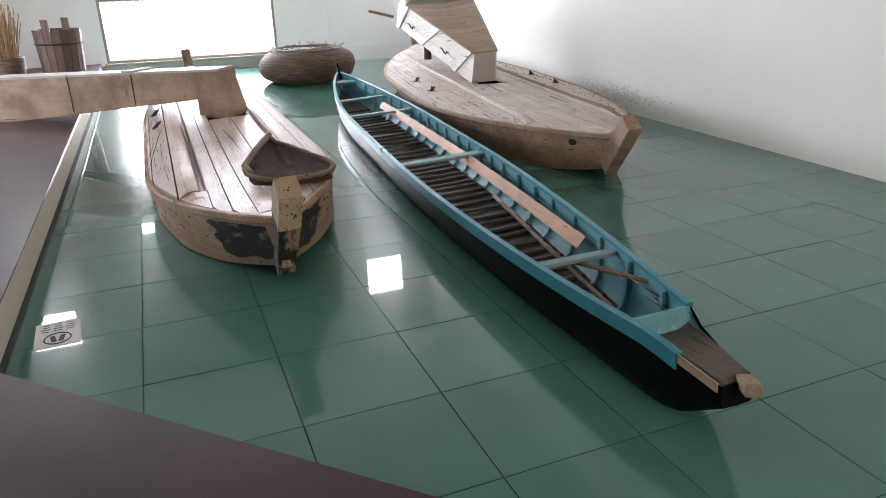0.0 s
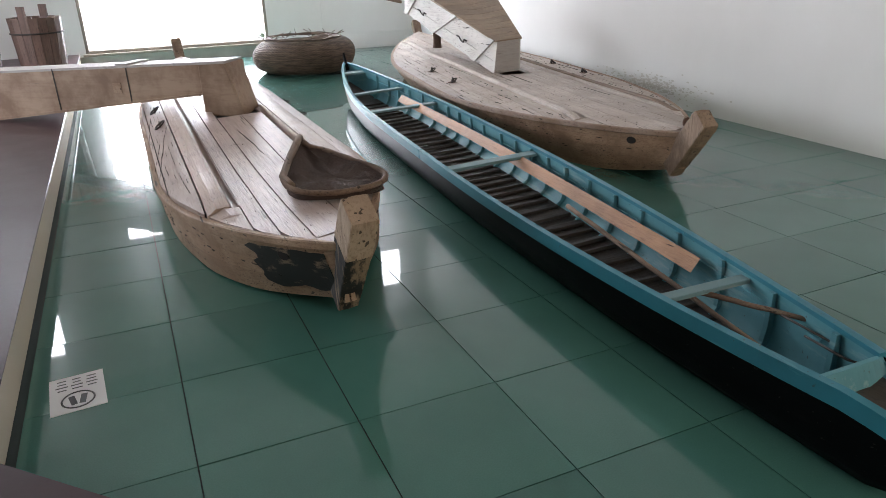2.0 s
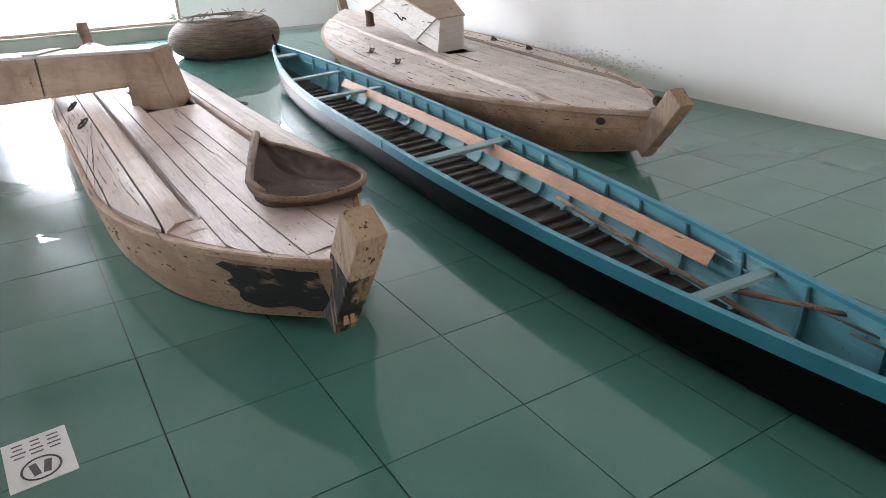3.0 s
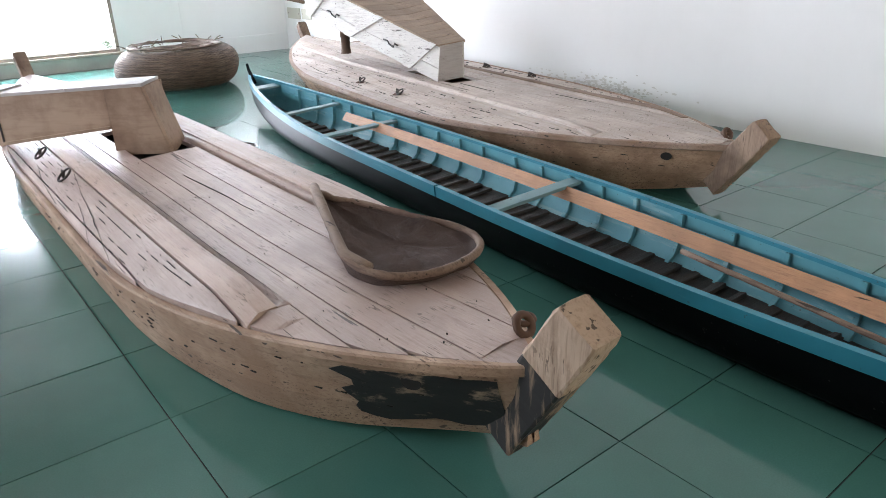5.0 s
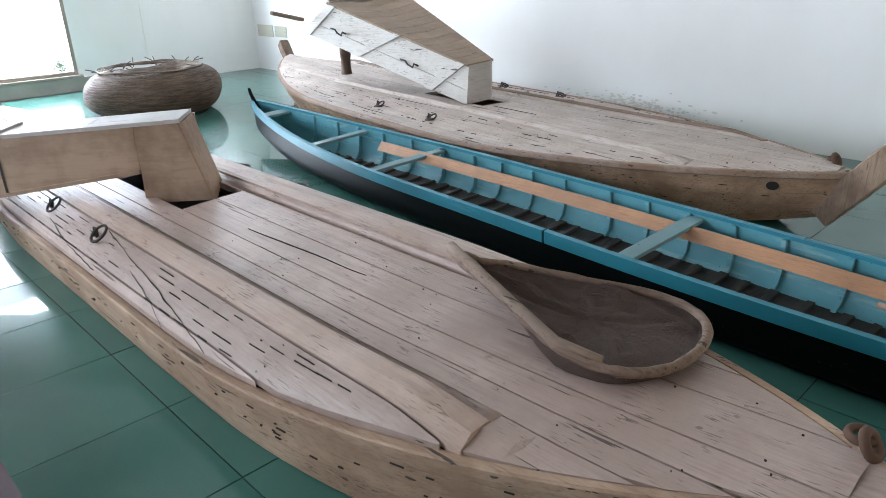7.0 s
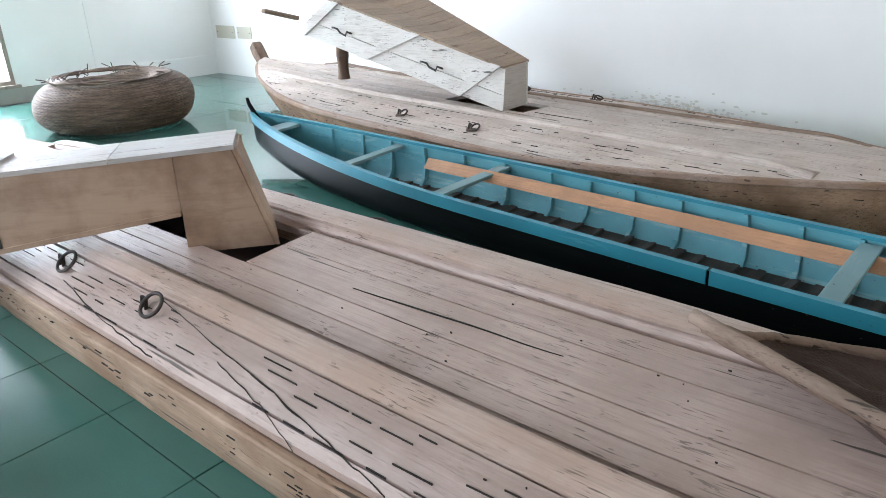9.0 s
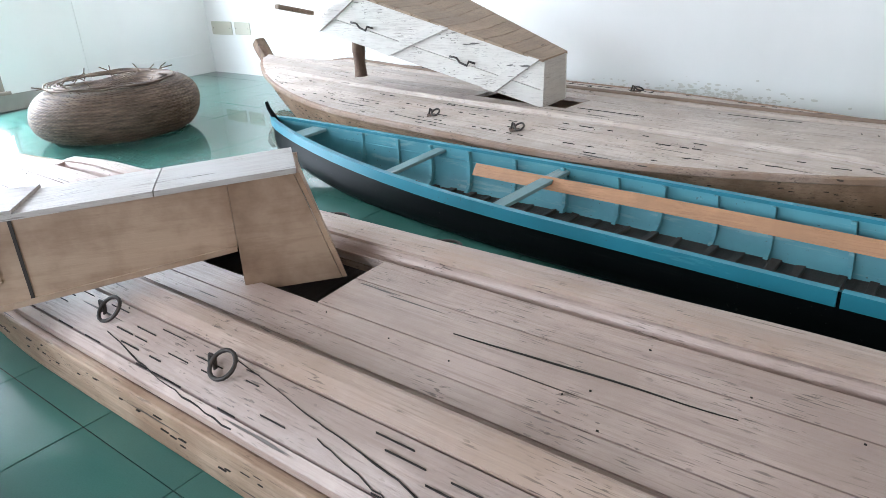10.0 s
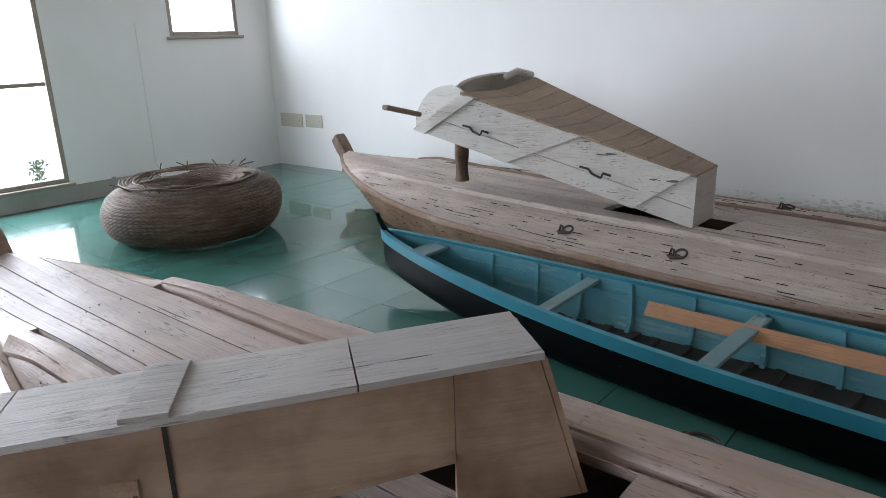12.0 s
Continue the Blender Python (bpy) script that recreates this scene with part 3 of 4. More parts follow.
        q = rng.uniform(0.0015, 0.0036)
        box((x, y, deck(x, y) + 0.002), (q, q * rng.uniform(1, 3.5), 0.006), 0, None, slots)
    for k in range(240):
        y = rng.uniform(0.35, L - 0.6)
        side = rng.choice((-1, 1))
        g = rng.uniform(0.35, 0.78)
        zz = lerp(rise_at(y), edge(y), g)
        ln = rng.uniform(0.006, 0.05)
        t = (hw(y + 0.05) - hw(y - 0.05)) / 0.1
        box((side * (hull_x(y, zz) + 0.001), y, zz), (0.006, ln, rng.uniform(0.002, 0.0045)), 0, Matrix.Rotation(-side * math.atan(t), 3, "Z"), slots)
    tagged(part("slots_and_nails", slots, SLOT, b), kind="stuff")
    # chain ring at the stem foot; dark discs stand in for shaded bow holes
    part("bow_ring", tube([(0.115 + 0.030 * math.cos(q), 0.17 + 0.018 * math.sin(q), edge(0.15) + 0.034 + 0.030 * math.sin(q)) for q in [2 * math.pi * k / 16 for k in range(16)]], 0.014, 8, closed=True), RUST, b, "rusty shackle", True)
    rows = [[(-hw(y) + 0.004, y, edge(y) + 0.003), (0, y, edge(y) + 0.010), (hw(y) - 0.004, y, edge(y) + 0.003)] for y in [lerp(0.05, 0.21, k / 8) for k in range(9)]]
    part("breasthook", solid(rows, 0.03), deckm, b)
    part("shackle_link", tube([(0.145 + 0.03 * math.cos(q), 0.20 + 0.03 * math.sin(q), edge(0.15) + 0.03) for q in [2 * math.pi * k / 14 for k in range(14)]], 0.012, 8, closed=True), RUST, b, "rusty chain link", True)
    for side in (-1, 1):
        y = 0.36
        c = Vector((side * (hull_x(y, 0.318) + 0.002), y, 0.318))
        rot = Matrix.Rotation(-side * math.atan((hull_x(y + 0.03, 0.318) - hull_x(y - 0.03, 0.318)) / 0.06), 3, "Z")
        bm = bmesh.new()
        bmesh.ops.create_cone(bm, cap_ends=True, segments=18, radius1=0.032, radius2=0.032, depth=0.012)
        for v in bm.verts:
            v.co = c + rot @ Vector((v.co.z, v.co.x * 1.15, v.co.y * 0.85))
        part("hawse_hole_disc", bm, DARK, b)
        if patch:
            rows = []
            for i in range(13):
                y = lerp(0.10, 0.60, i / 12)
                zt, zb = edge(y) - 0.062 + 0.022 * noise.noise((y * 9, side, 8)), 0.09 + 0.09 * max(0, 1 - y / 0.5) + 0.05 * noise.noise((y * 7, side, 4))
                rag = [0.11 * noise.noise((k * 0.9, side, 3)) * max(0, (i - 8) / 4) for k in range(9)]
                rows.append([(side * (hull_x(y + rag[k], lerp(zb, zt, k / 8)) + 0.005), y + rag[k], lerp(zb, zt, k / 8)) for k in range(9)])
            part("paint_patch", solid(rows, 0.003, up=Vector((side, 0, 0))), PATCH, b, "flaked black paint patch")
    return b, hw, edge, deck


boat1, hw1, edge1, deck1 = wooden_boat("wooden_boat", pose(0.46, 3.70, 0.037, 0, -3.0, 0), 7.88, 0.70, 0.37, 0.56, (3.52, 4.22),
    "weathered decked wooden boat with iron rings and flaked black bow patch", 3, True, (0.30, 3.56, 4.55, -0.12), HULL, DECK,
    (2.3, 3.3, 0.245, 0.215, 0.19, 0.365, 0.10, 0.03, 3.4, 0.965), (-0.205, -0.085, 0.125), 0.115)
boat2, hw2, edge2, deck2 = wooden_boat("wooden_boat", pose(3.36, 4.74, 0, 0, 0, -8.0), 7.95, 1.06, 0.44, 0.80, (3.22, 4.08),
    "pale weathered decked wooden boat beside the white wall", 8, False, (0.285, 3.25, 4.2, -0.235), HULL2, DECK2,
    (3.2, 3.4, 0.34, 0.09, 0.11, 0.40, 0.05, 0.03, 0.85, 0.76), (-0.18, 0.0, 0.18), 0.06)


def on_deck1(x, y):
    """The height of the first boat's deck over the floor, with its lean towards the walkway."""
    return deck1(x - 0.46, y - 3.70) + 0.037 + 0.0524 * (x - 0.46)


# ---- cover beam lying across the first boat ----
def cover_beam():
    b = root("box_beam", pose(0.508, 7.46, 0, 0, 0, 142.0), "long box beam of smooth tan wood lying across the boat", "beam")
    ln, wid = 3.0, 0.31
    top = lambda q: 0.838 - 0.046 * q
    low = lambda q: max(0.262, 0.60 - 0.125 * q)
    up = Vector((0, 1, 0))
    n = 8
    # side facing the walkway: a dropped leg at the end, then boards parted by thin straps
    part("leg_board", solid([[(-0.125, 0, 0.372), (0.012, 0, top(0))], [(0.26, 0, 0.372), (0.26, 0, top(0.26))]], 0.024, up=up), BEAMW, b)
    cuts = [0.26, 1.02, 1.82, ln]
    for a, c in zip(cuts, cuts[1:]):
        part("side_board", solid([[(q, 0, low(q)), (q, 0, top(q))] for q in (a + 0.002, (a + c) / 2, c - 0.002)], 0.024, up=up), BEAMW, b)
    part("back_board", solid([[(q, -wid, low(q)), (q, -wid, top(q))] for q in (-0.02, 1.5, ln)], 0.024, up=-up), BEAMW, b)
    part("end_board", solid([[(-0.127, -0.002, 0.372), (0.009, -0.002, top(0))], [(-0.105, -wid + 0.02, 0.41), (0.009, -wid + 0.02, top(0))]], 0.02, up=Vector((1, 0, 0))), BEAMW, b)
    # lid boards, coloured greyer and paler than the sides for window light
    for a, c in ((0.0, 0.52), (0.525, 1.45), (1.455, ln)):
        rows = [[(q, 0.004 + 0.003 * noise.noise((q * 3, 1, 1)), top(q) + 0.022), (q, -0.10, top(q) + 0.024), (q, -wid - 0.004, top(q) + 0.022)] for q in [lerp(a, c, k / n) for k in range(n + 1)]]
        part("lid_board", solid(rows, 0.022), GREYW2, b, "grey lid board, paled for the window light on top")
    # worn batten across the lid, running down the side as a strap
    q = 1.02
    part("batten", solid([[(q - 0.02, 0.006, top(q) + 0.038), (q + 0.10, 0.006, top(q) + 0.038)], [(q - 0.04, -wid, top(q) + 0.038), (q + 0.08, -wid, top(q) + 0.038)]], 0.016), GREYW2, b, "rough grey batten, paled like the lid for window light")
    for q in (1.01, 1.82):
        part("strap", solid([[(q, 0.004, low(q)), (q, 0.004, top(q) + 0.02)], [(q + 0.012, 0.004, low(q)), (q + 0.012, 0.004, top(q) + 0.02)]], 0.006, up=up), IRON, b, "thin dark strap")
    part("repair_patch", solid([[(1.10, 0.006, 0.56), (1.10, 0.006, 0.65)], [(1.19, 0.006, 0.56), (1.19, 0.006, 0.65)]], 0.008, up=up), HULL, b)
    part("bottom_rail", solid([[(q, 0.010, low(q) - 0.012), (q, 0.010, low(q) + 0.010)] for q in (0.265, 1.4, 2.7, ln)], 0.03, up=up), BEAMW, b)
    return b


cover_beam()


# ---- canoe ----
def canoe():
    LC = 8.15
    c = root("canoe", pose(1.735, 1.76, 0.018, 0, -3.2, -4.4), "long narrow canoe, teal gunwales, black hull and faded blue inside", "canoe")

    def hw(y):
        a, b = min(1, (y + 0.35) / 4.0), min(1, (LC - y) / 3.0)
        return 0.37 * (1 - (1 - a) ** 2) ** 0.9 * (1 - (1 - b) ** 2) ** 0.8 + 0.012

    def zs(y):
        return 0.305 + 0.03 * max(0, 1 - y / 2.2) ** 2 + 0.11 * max(0, 1 - (LC - y) / 2.6) ** 2.2 - (0.075 * (0.3 - y) / 0.45 if y < 0.3 else 0)

    def bot(y):
        return 0.004 + 0.15 * max(0, 1 - (LC - y) / 1.3) ** 1.6 + 0.17 * max(0, (0.17 - y) / 0.24)
    N = 84
    Y0 = -0.07
    ys = [Y0 + (LC - Y0) * i / N for i in range(N + 1)]
    prof = [(1.0, 1.0), (1.0, 0.70), (0.98, 0.40), (0.92, 0.16), (0.80, 0.03), (0.0, 0.0)]

    def shell(off, idx):
        rows = []
        for y in ys:
            h, e, bo = hw(y), zs(y), bot(y)
            half = [(max(0.004, h * f - off) if f > 0 else 0.0, lerp(bo + off, e, g)) for f, g in prof]
            cutd = 0.055 * max(0, min(1, (0.43 - y) / 0.05)) * min(1, (y + 0.07) / 0.22)
            full = [(-x, y, z) for x, z in half] + [(x, y, min(z, e - cutd)) for x, z in half[-2::-1]]
            rows.append([full[i] for i in idx])
        return rows
    part("hull", loft(shell(0, range(11)), caps=False, closed=False), BLACKP, c, "tarred black outside of the hull", True)
    part("lining", loft(shell(0.016, (0, 1, 2, 3, 4)), caps=False, closed=False), FADED, c, "faded blue painted inside", True)
    part("lining", loft(shell(0.016, (6, 7, 8, 9, 10)), caps=False, closed=False), FADED, c, "faded blue painted inside", True)
    # Dirty bilge, its colour lowered further for shade between the sides.
    part("bilge", loft(shell(0.016, (4, 5, 6)), caps=False, closed=False), DARKW, c, "dirty bottom boards, coloured dark for shade inside the canoe", True)
    bm = bmesh.new()
    bm.faces.new([bm.verts.new(p) for p in shell(0, range(11))[0]])
    part("bow_end", bm, BLACKP, c)
    for side, y0, y1 in ((-1, 0.14, 3.93), (-1, 3.945, LC), (1, 0.43, 2.9), (1, 2.905, LC)):
        secs = []
        for y in [lerp(y0, y1, i / 40) for i in range(41)]:
            h, e = hw(y), zs(y)
            e = max(e, 0.22) if y < 0.3 else e
            secs.append([(side * (h - 0.022), y, e + 0.006), (side * (h + 0.012), y, e + 0.006), (side * (h + 0.010), y, e - 0.066), (side * (h - 0.003), y, e - 0.068), (side * (h - 0.003), y, e - 0.012), (side * (h - 0.022), y, e - 0.014)])
        part("gunwale", loft(secs), TEAL, c, "teal painted gunwale")
    rng = random.Random(11)
    # ribs, cut from bent timber
    y = 0.62
    while y < LC - 0.75:
        for side in (-1, 1):
            h, e, bo = hw(y), zs(y), bot(y)
            pts = [(side * max(0.01, h * f - 0.019), lerp(bo + 0.02, e - 0.018, g)) for f, g in prof[:5]]
            k = rng.uniform(0.016, 0.026)
            tw = rng.uniform(-0.01, 0.01)
            secs = [[(x, y - 0.012 + tw * i, z), (x, y + 0.012 + tw * i, z), (x - side * k * (1 + 0.1 * i), y + 0.012 + tw * i, z + 0.004), (x - side * k * (1 + 0.1 * i), y - 0.012 + tw * i, z + 0.004)] for i, (x, z) in enumerate(pts)]
            part("rib", loft(secs), FADED, c)
        y += rng.choice((0.27, 0.31, 0.35, 0.16) if 2.9 < y < 3.9 else (0.29, 0.32, 0.36))
    # thin strake line inside, below the gunwale
    for side in (-1, 1):
        secs = []
        for y in [lerp(0.7, LC - 0.6, i / 40) for i in range(41)]:
            x, z = side * (hw(y) - 0.018), zs(y) - 0.105
            secs.append([(x, y, z), (x - side * 0.008, y, z + 0.002), (x - side * 0.008, y, z + 0.014), (x, y, z + 0.016)])
        part("inner_stringer", loft(secs), FADED, c)
    # floor frames, coloured near black for the shade down in the canoe
    y = 0.85
    while y < LC - 1.0:
        w = max(0.06, hw(y) * 0.76 - 0.02)
        t = rng.uniform(-4, 4)
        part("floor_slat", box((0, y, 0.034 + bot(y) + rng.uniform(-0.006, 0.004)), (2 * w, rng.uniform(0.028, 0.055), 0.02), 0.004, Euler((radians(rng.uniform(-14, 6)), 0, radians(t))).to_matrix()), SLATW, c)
        y += rng.uniform(0.12, 0.185)
    for y, k in ((1.18, 0.06), (3.48, 0.095), (5.67, 0.085), (6.61, 0.08), (7.72, 0.16)):
        w = hw(y) - 0.02
        part("thwart", box((0, y, zs(y) - 0.04), (2 * w, k, 0.022), 0.005, Euler((0, 0, radians(rng.uniform(-2, 2)))).to_matrix()), THWART, c, "pale blue worn thwart")
    # bow: hollowed bulkhead, worn plate narrowing to a snout, bare side strip
    yb = 0.43
    rows = []
    for i in range(13):
        u = -1 + 2 * i / 12
        x = u * (hw(yb) - 0.012)
        rows.append([(x, yb + 0.01, zs(yb) - 0.008), (x, yb - 0.02, zs(yb) - 0.10 + 0.06 * abs(u) ** 2)])
    part("bow_bulkhead", solid(rows, 0.018, up=Vector((0, 1, 0))), FADED, c)
    rows = []
    for i in range(13):
        y = lerp(-0.055, yb - 0.012, i / 12)
        h = hw(y) - 0.008
        dip = 0.085 * min(1, max(0, (y + 0.02) / 0.36))
        rows.append([(h * u, y, zs(y) - 0.006 - dip * (1 - (0.75 if u < 0 else 0.2) * abs(u) ** 2)) for u in (-1, -0.5, 0, 0.5, 1)])
    part("bow_plate", solid(rows, 0.02), GREYB, c, "worn bare wood bow plate", True)
    rows = [[(-hw(y) - 0.006, y, zs(y) - 0.034), (-hw(y) - 0.006, y, zs(y) + 0.004)] for y in [lerp(-0.055, 0.135, i / 6) for i in range(7)]]
    part("bow_strip", solid(rows, 0.008, up=Vector((-1, 0, 0))), ROOFW, c, "bare brown wood strip")
    part("snout", box((0.018, -0.10, 0.275), (0.062, 0.12, 0.055), 0.014, Euler((radians(-14), 0, radians(-24))).to_matrix()), TWIG, c, "worn wooden snout")
    # stern horn
    part("stern_horn", tube([(0, LC - 0.10, 0.34), (0, LC - 0.02, 0.42), (0, LC + 0.03, 0.48), (0, LC + 0.045, 0.53)], lambda t: 0.024 - 0.010 * t, 8), BLACKP, c)
    return c


canoe()


# ---- round basket ----
def basket():
    b = root("basket", pose(2.44, 12.5, 0), "big round brown wicker basket with an inrolled rim", "basket")
    R, H = 0.82, 0.54
    rows = []
    NA, NP = 400, 150
    for j in range(NP + 1):
        t = j / NP
        q = -math.pi / 2 * 0.75 + t * math.pi * 1.5
        r = R - 0.30 + 0.30 * math.cos(q)
        z = H / 2 + H / 2 * math.sin(q)
        if q > math.pi / 2:
            r += 0.09 * (q - math.pi / 2) * (q - math.pi / 2) / 1.6
        rows.append((r, max(0.0, z)))
    secs = []
    for j, (r, z) in enumerate(rows):
        ring = []
        for k in range(NA):
            a = 2 * math.pi * k / NA
            wv = 0.009 * math.cos(a * 80 + (math.pi if (j // 2) % 2 else 0)) + 0.005 * (1 if (j // 2) % 2 else -1)
            lump = 0.035 * noise.noise((math.cos(a) * 1.3, math.sin(a) * 1.3, z * 3))
            ring.append(((r + wv + lump) * math.cos(a), (r + wv + lump) * math.sin(a), z + (0.05 * noise.noise((math.cos(a) * 1.5, math.sin(a) * 1.5, 7)) - 0.055 * (0.5 + 0.5 * math.cos(a - 2.9))) * (z / H) ** 2))
        secs.append(ring)
    part("wicker_body", loft(secs, caps=False), WICKER, b, smooth=True)
    return b


basket()


# ---- loose things ----
def cabin_box():
    """The tilted cabin box that stands in the hatch of the second boat, wider and taller aft."""
    b = root("cabin_box", pose(0, 0, 0), "tilted cabin box, whitewashed sides and brown plank roof", "cabin box")
    V = Vector
    fb, ft = (V((3.60, 8.16, 0.40)), V((3.93, 8.13, 0.42))), (V((3.645, 8.17, 0.755)), V((3.93, 8.135, 0.775)))
    ab, at = (V((3.45, 10.56, 0.97)), V((4.52, 10.50, 1.02))), (V((3.41, 10.00, 1.285)), V((4.42, 9.96, 1.34)))
    near = V((-1, 0, 0))

    def quad(p, thick, up, m, name, label="", n=6):
        rows = [[p[0].lerp(p[1], i / n), p[3].lerp(p[2], i / n)] for i in range(n + 1)]
        return part(name, solid(rows, thick, up=up), m, b, label)
    # two boards on each side
    for k, up in ((0, near), (1, -near)):
        m0, m1 = fb[k].lerp(ft[k], 0.36), ab[k].lerp(at[k], 0.36)
        quad((fb[k], ab[k], m1, m0), 0.022, up, GREYW, "side_board", "whitewashed side board")
        e = (ft[k] - m0).normalized() * 0.005
        quad((m0 + e, m1 + e, at[k], ft[k]), 0.022, up, GREYW, "side_board", "whitewashed side board")
    # battens over the near side
    for t, t1, w in ((0.20, 0.05, 0.06), (0.64, 0.48, 0.065), (0.97, 0.96, 0.06)):
        p0, p1 = fb[0].lerp(ab[0], t), ft[0].lerp(at[0], t1)
        d = (ab[0] - fb[0]).normalized() * w
        o = near * 0.022
        quad((p0 - d + o, p0 + d + o, p1 + d + o, p1 - d + o), 0.022, near, GREYW, "batten", n=2)
    # bent iron handles
    for t in (0.33, 0.80):
        p = fb[0].lerp(ab[0], t).lerp(ft[0].lerp(at[0], t), 0.42) + near * 0.03
        d = (ab[0] - fb[0]).normalized()
        part("handle", tube([p - d * 0.13 + V((0, 0, 0.02)), p - d * 0.07 + V((0, 0, 0.02)), p - d * 0.05 - V((0, 0, 0.02)), p + d * 0.02 - V((0, 0, 0.012)), p + d * 0.05 + V((0, 0, 0.015)), p + d * 0.12 + V((0, 0, 0.01))], 0.009, 6), IRON, b, "bent dark iron handle", True)
    # ends
    quad((fb[0], fb[1], ft[1], ft[0]), 0.022, V((0, -1, 0)), GREYW2, "end_board")
    # rounded board at the high end
    rows = []
    for i in range(17):
        t = i / 16
        base = ab[0].lerp(ab[1], t)
        topp = at[0].lerp(at[1], t) + V((0, 0.16, 0.09)) * math.sin(math.pi * t) ** 0.35
        rows.append([base, base.lerp(topp, 0.5) + V((0, 0.06, 0.02)) * math.sin(math.pi * t), topp])
    part("rounded_end", solid(rows, 0.025, up=V((0, 0.8, 0.6))), GREYW, b, "rounded whitewashed end board")
    # rounded cheek behind the last batten
    rows = []
    out = ((at[0] - ab[0]).cross(near)).normalized()
    if out.y < 0:
        out = -out
    for i in range(15):
        q = math.pi * i / 14
        m0 = ab[0].lerp(at[0], 0.06 + 0.98 * i / 14)
        rows.append([m0, m0 + out * 0.17 * math.sin(q) ** 0.6])
    part("rounded_cheek", solid(rows, 0.025, up=near), GREYW, b, "rounded whitewashed cheek board")
    # roof planks across
    n = 11
    for i in range(n):
        t0, t1 = i / n + 0.002, (i + 1) / n - 0.002
        o = V((0, 0, 0.012))
        rows = []
        for t in (t0, t1):
            p, q = ft[0].lerp(at[0], t) + o - V((0.02, 0, 0)), ft[1].lerp(at[1], t) + o + V((0.02, 0, 0))
            rows.append([p, p.lerp(q, 0.5) + V((0, 0, -0.05 * t)), q])
        part("roof_plank", solid(rows, 0.02), ROOFW, b)
    part("roof_curl", tube([at[0].lerp(at[1], 0.62) + V((0, 0.02, 0.06)), at[0].lerp(at[1], 0.8) + V((0, 0.04, 0.085)), at[1] + V((0, 0.02, 0.03))], 0.03, 8), GREYW, b, "", True)
    part("stick", box((3.17, 10.42, 1.155), (0.38, 0.07, 0.04), 0.014, Euler((0, radians(14), radians(-6))).to_matrix()), TWIG, b)
    part("prop_post", tube([(3.86, 10.36, 0.47), (3.86, 10.36, 0.70), (3.87, 10.36, 0.97)], 0.065, 14), STEM, b, "round log prop", True)
    return b


def net_scoop():
    b = root("scoop_net", pose(0, 0, 0), "brown netted scoop with a rough wooden hoop on the deck", "fishing net")
    ctrl = [(0.651, 5.402, 0.562), (0.516, 5.054, 0.55), (0.391, 4.712, 0.53), (0.416, 4.503, 0.515), (0.57, 4.403, 0.505), (0.773, 4.406, 0.505), (0.913, 4.49, 0.505), (0.959, 4.66, 0.51), (0.873, 4.927, 0.52), (0.776, 5.216, 0.53), (0.703, 5.291, 0.545)]
    pts = []
    n = len(ctrl)
    for i in range(n):
        p0, p1, p2, p3 = [Vector(ctrl[(i + k - 1) % n]) for k in range(4)]
        for k in range(6):
            t = k / 6
            pts.append(0.5 * ((2 * p1) + (p2 - p0) * t + (2 * p0 - 5 * p1 + 4 * p2 - p3) * t * t + (3 * p1 - p0 - 3 * p2 + p3) * t ** 3))
    part("hoop", tube(pts, lambda q: 0.017 + 0.008 * noise.noise((q * 55, 2, 7)), 8, closed=True), HOOPW, b, "rough bound wooden hoop", True)
    part("handle_stick", tube([lerp(Vector(p), Vector(q), k / 4) + Vector((0, 0, 0.004 * noise.noise((k * 2.3, p[1], 5)))) for p, q in (((0.671, 5.447, 0.576), (0.516, 5.054, 0.562)), ((0.516, 5.054, 0.563), (0.391, 4.712, 0.542)), ((0.391, 4.712, 0.543), (0.416, 4.503, 0.527))) for k in range(4)], lambda t: 0.024 - 0.005 * t + 0.005 * noise.noise((t * 14, 3, 1)), 9), TWIG, b, "pale weathered stick", True)
    cen = Vector((0.69, 4.77, 0))
    for nm, inset, lab in (("net_skirt", 0.0, "brown net hanging to the deck"), ("net_bag", 0.06, "slack brown net bag")):
        secs = []
        for j in range(7):
            t = j / 6
            ring = []
            for i, p in enumerate(pts):
                q = Vector((p.x, p.y, 0)).lerp(cen, (0.02 + 0.05 * t) if nm == "net_skirt" else (0.03 + 0.93 * t ** 1.5))
                dz = on_deck1(q.x, q.y) + 0.008
                low = lerp(dz, p.z - 0.02, max(0.0, min(1.0, (q.y - 4.70) / 0.35)))
                z = lerp(p.z, low, t) if nm == "net_skirt" else lerp(p.z, dz + 0.03, min(1, t * 1.5))
                wob = 0.012 * noise.noise((q.x * 9, q.y * 9, t * 3))
                ring.append((q.x + wob, q.y - wob, z + (0.06 * abs(noise.noise((q.x * 11, q.y * 7, 5))) if t > 0.3 and nm == 'net_bag' else 0)))
            secs.append(ring)
        bm = loft(secs, caps=False)
        if nm == "net_bag":
            bm.verts.ensure_lookup_table()
            bm.faces.new(bm.verts[-len(pts):])
        part(nm, bm, NET, b, lab, True)
    return b


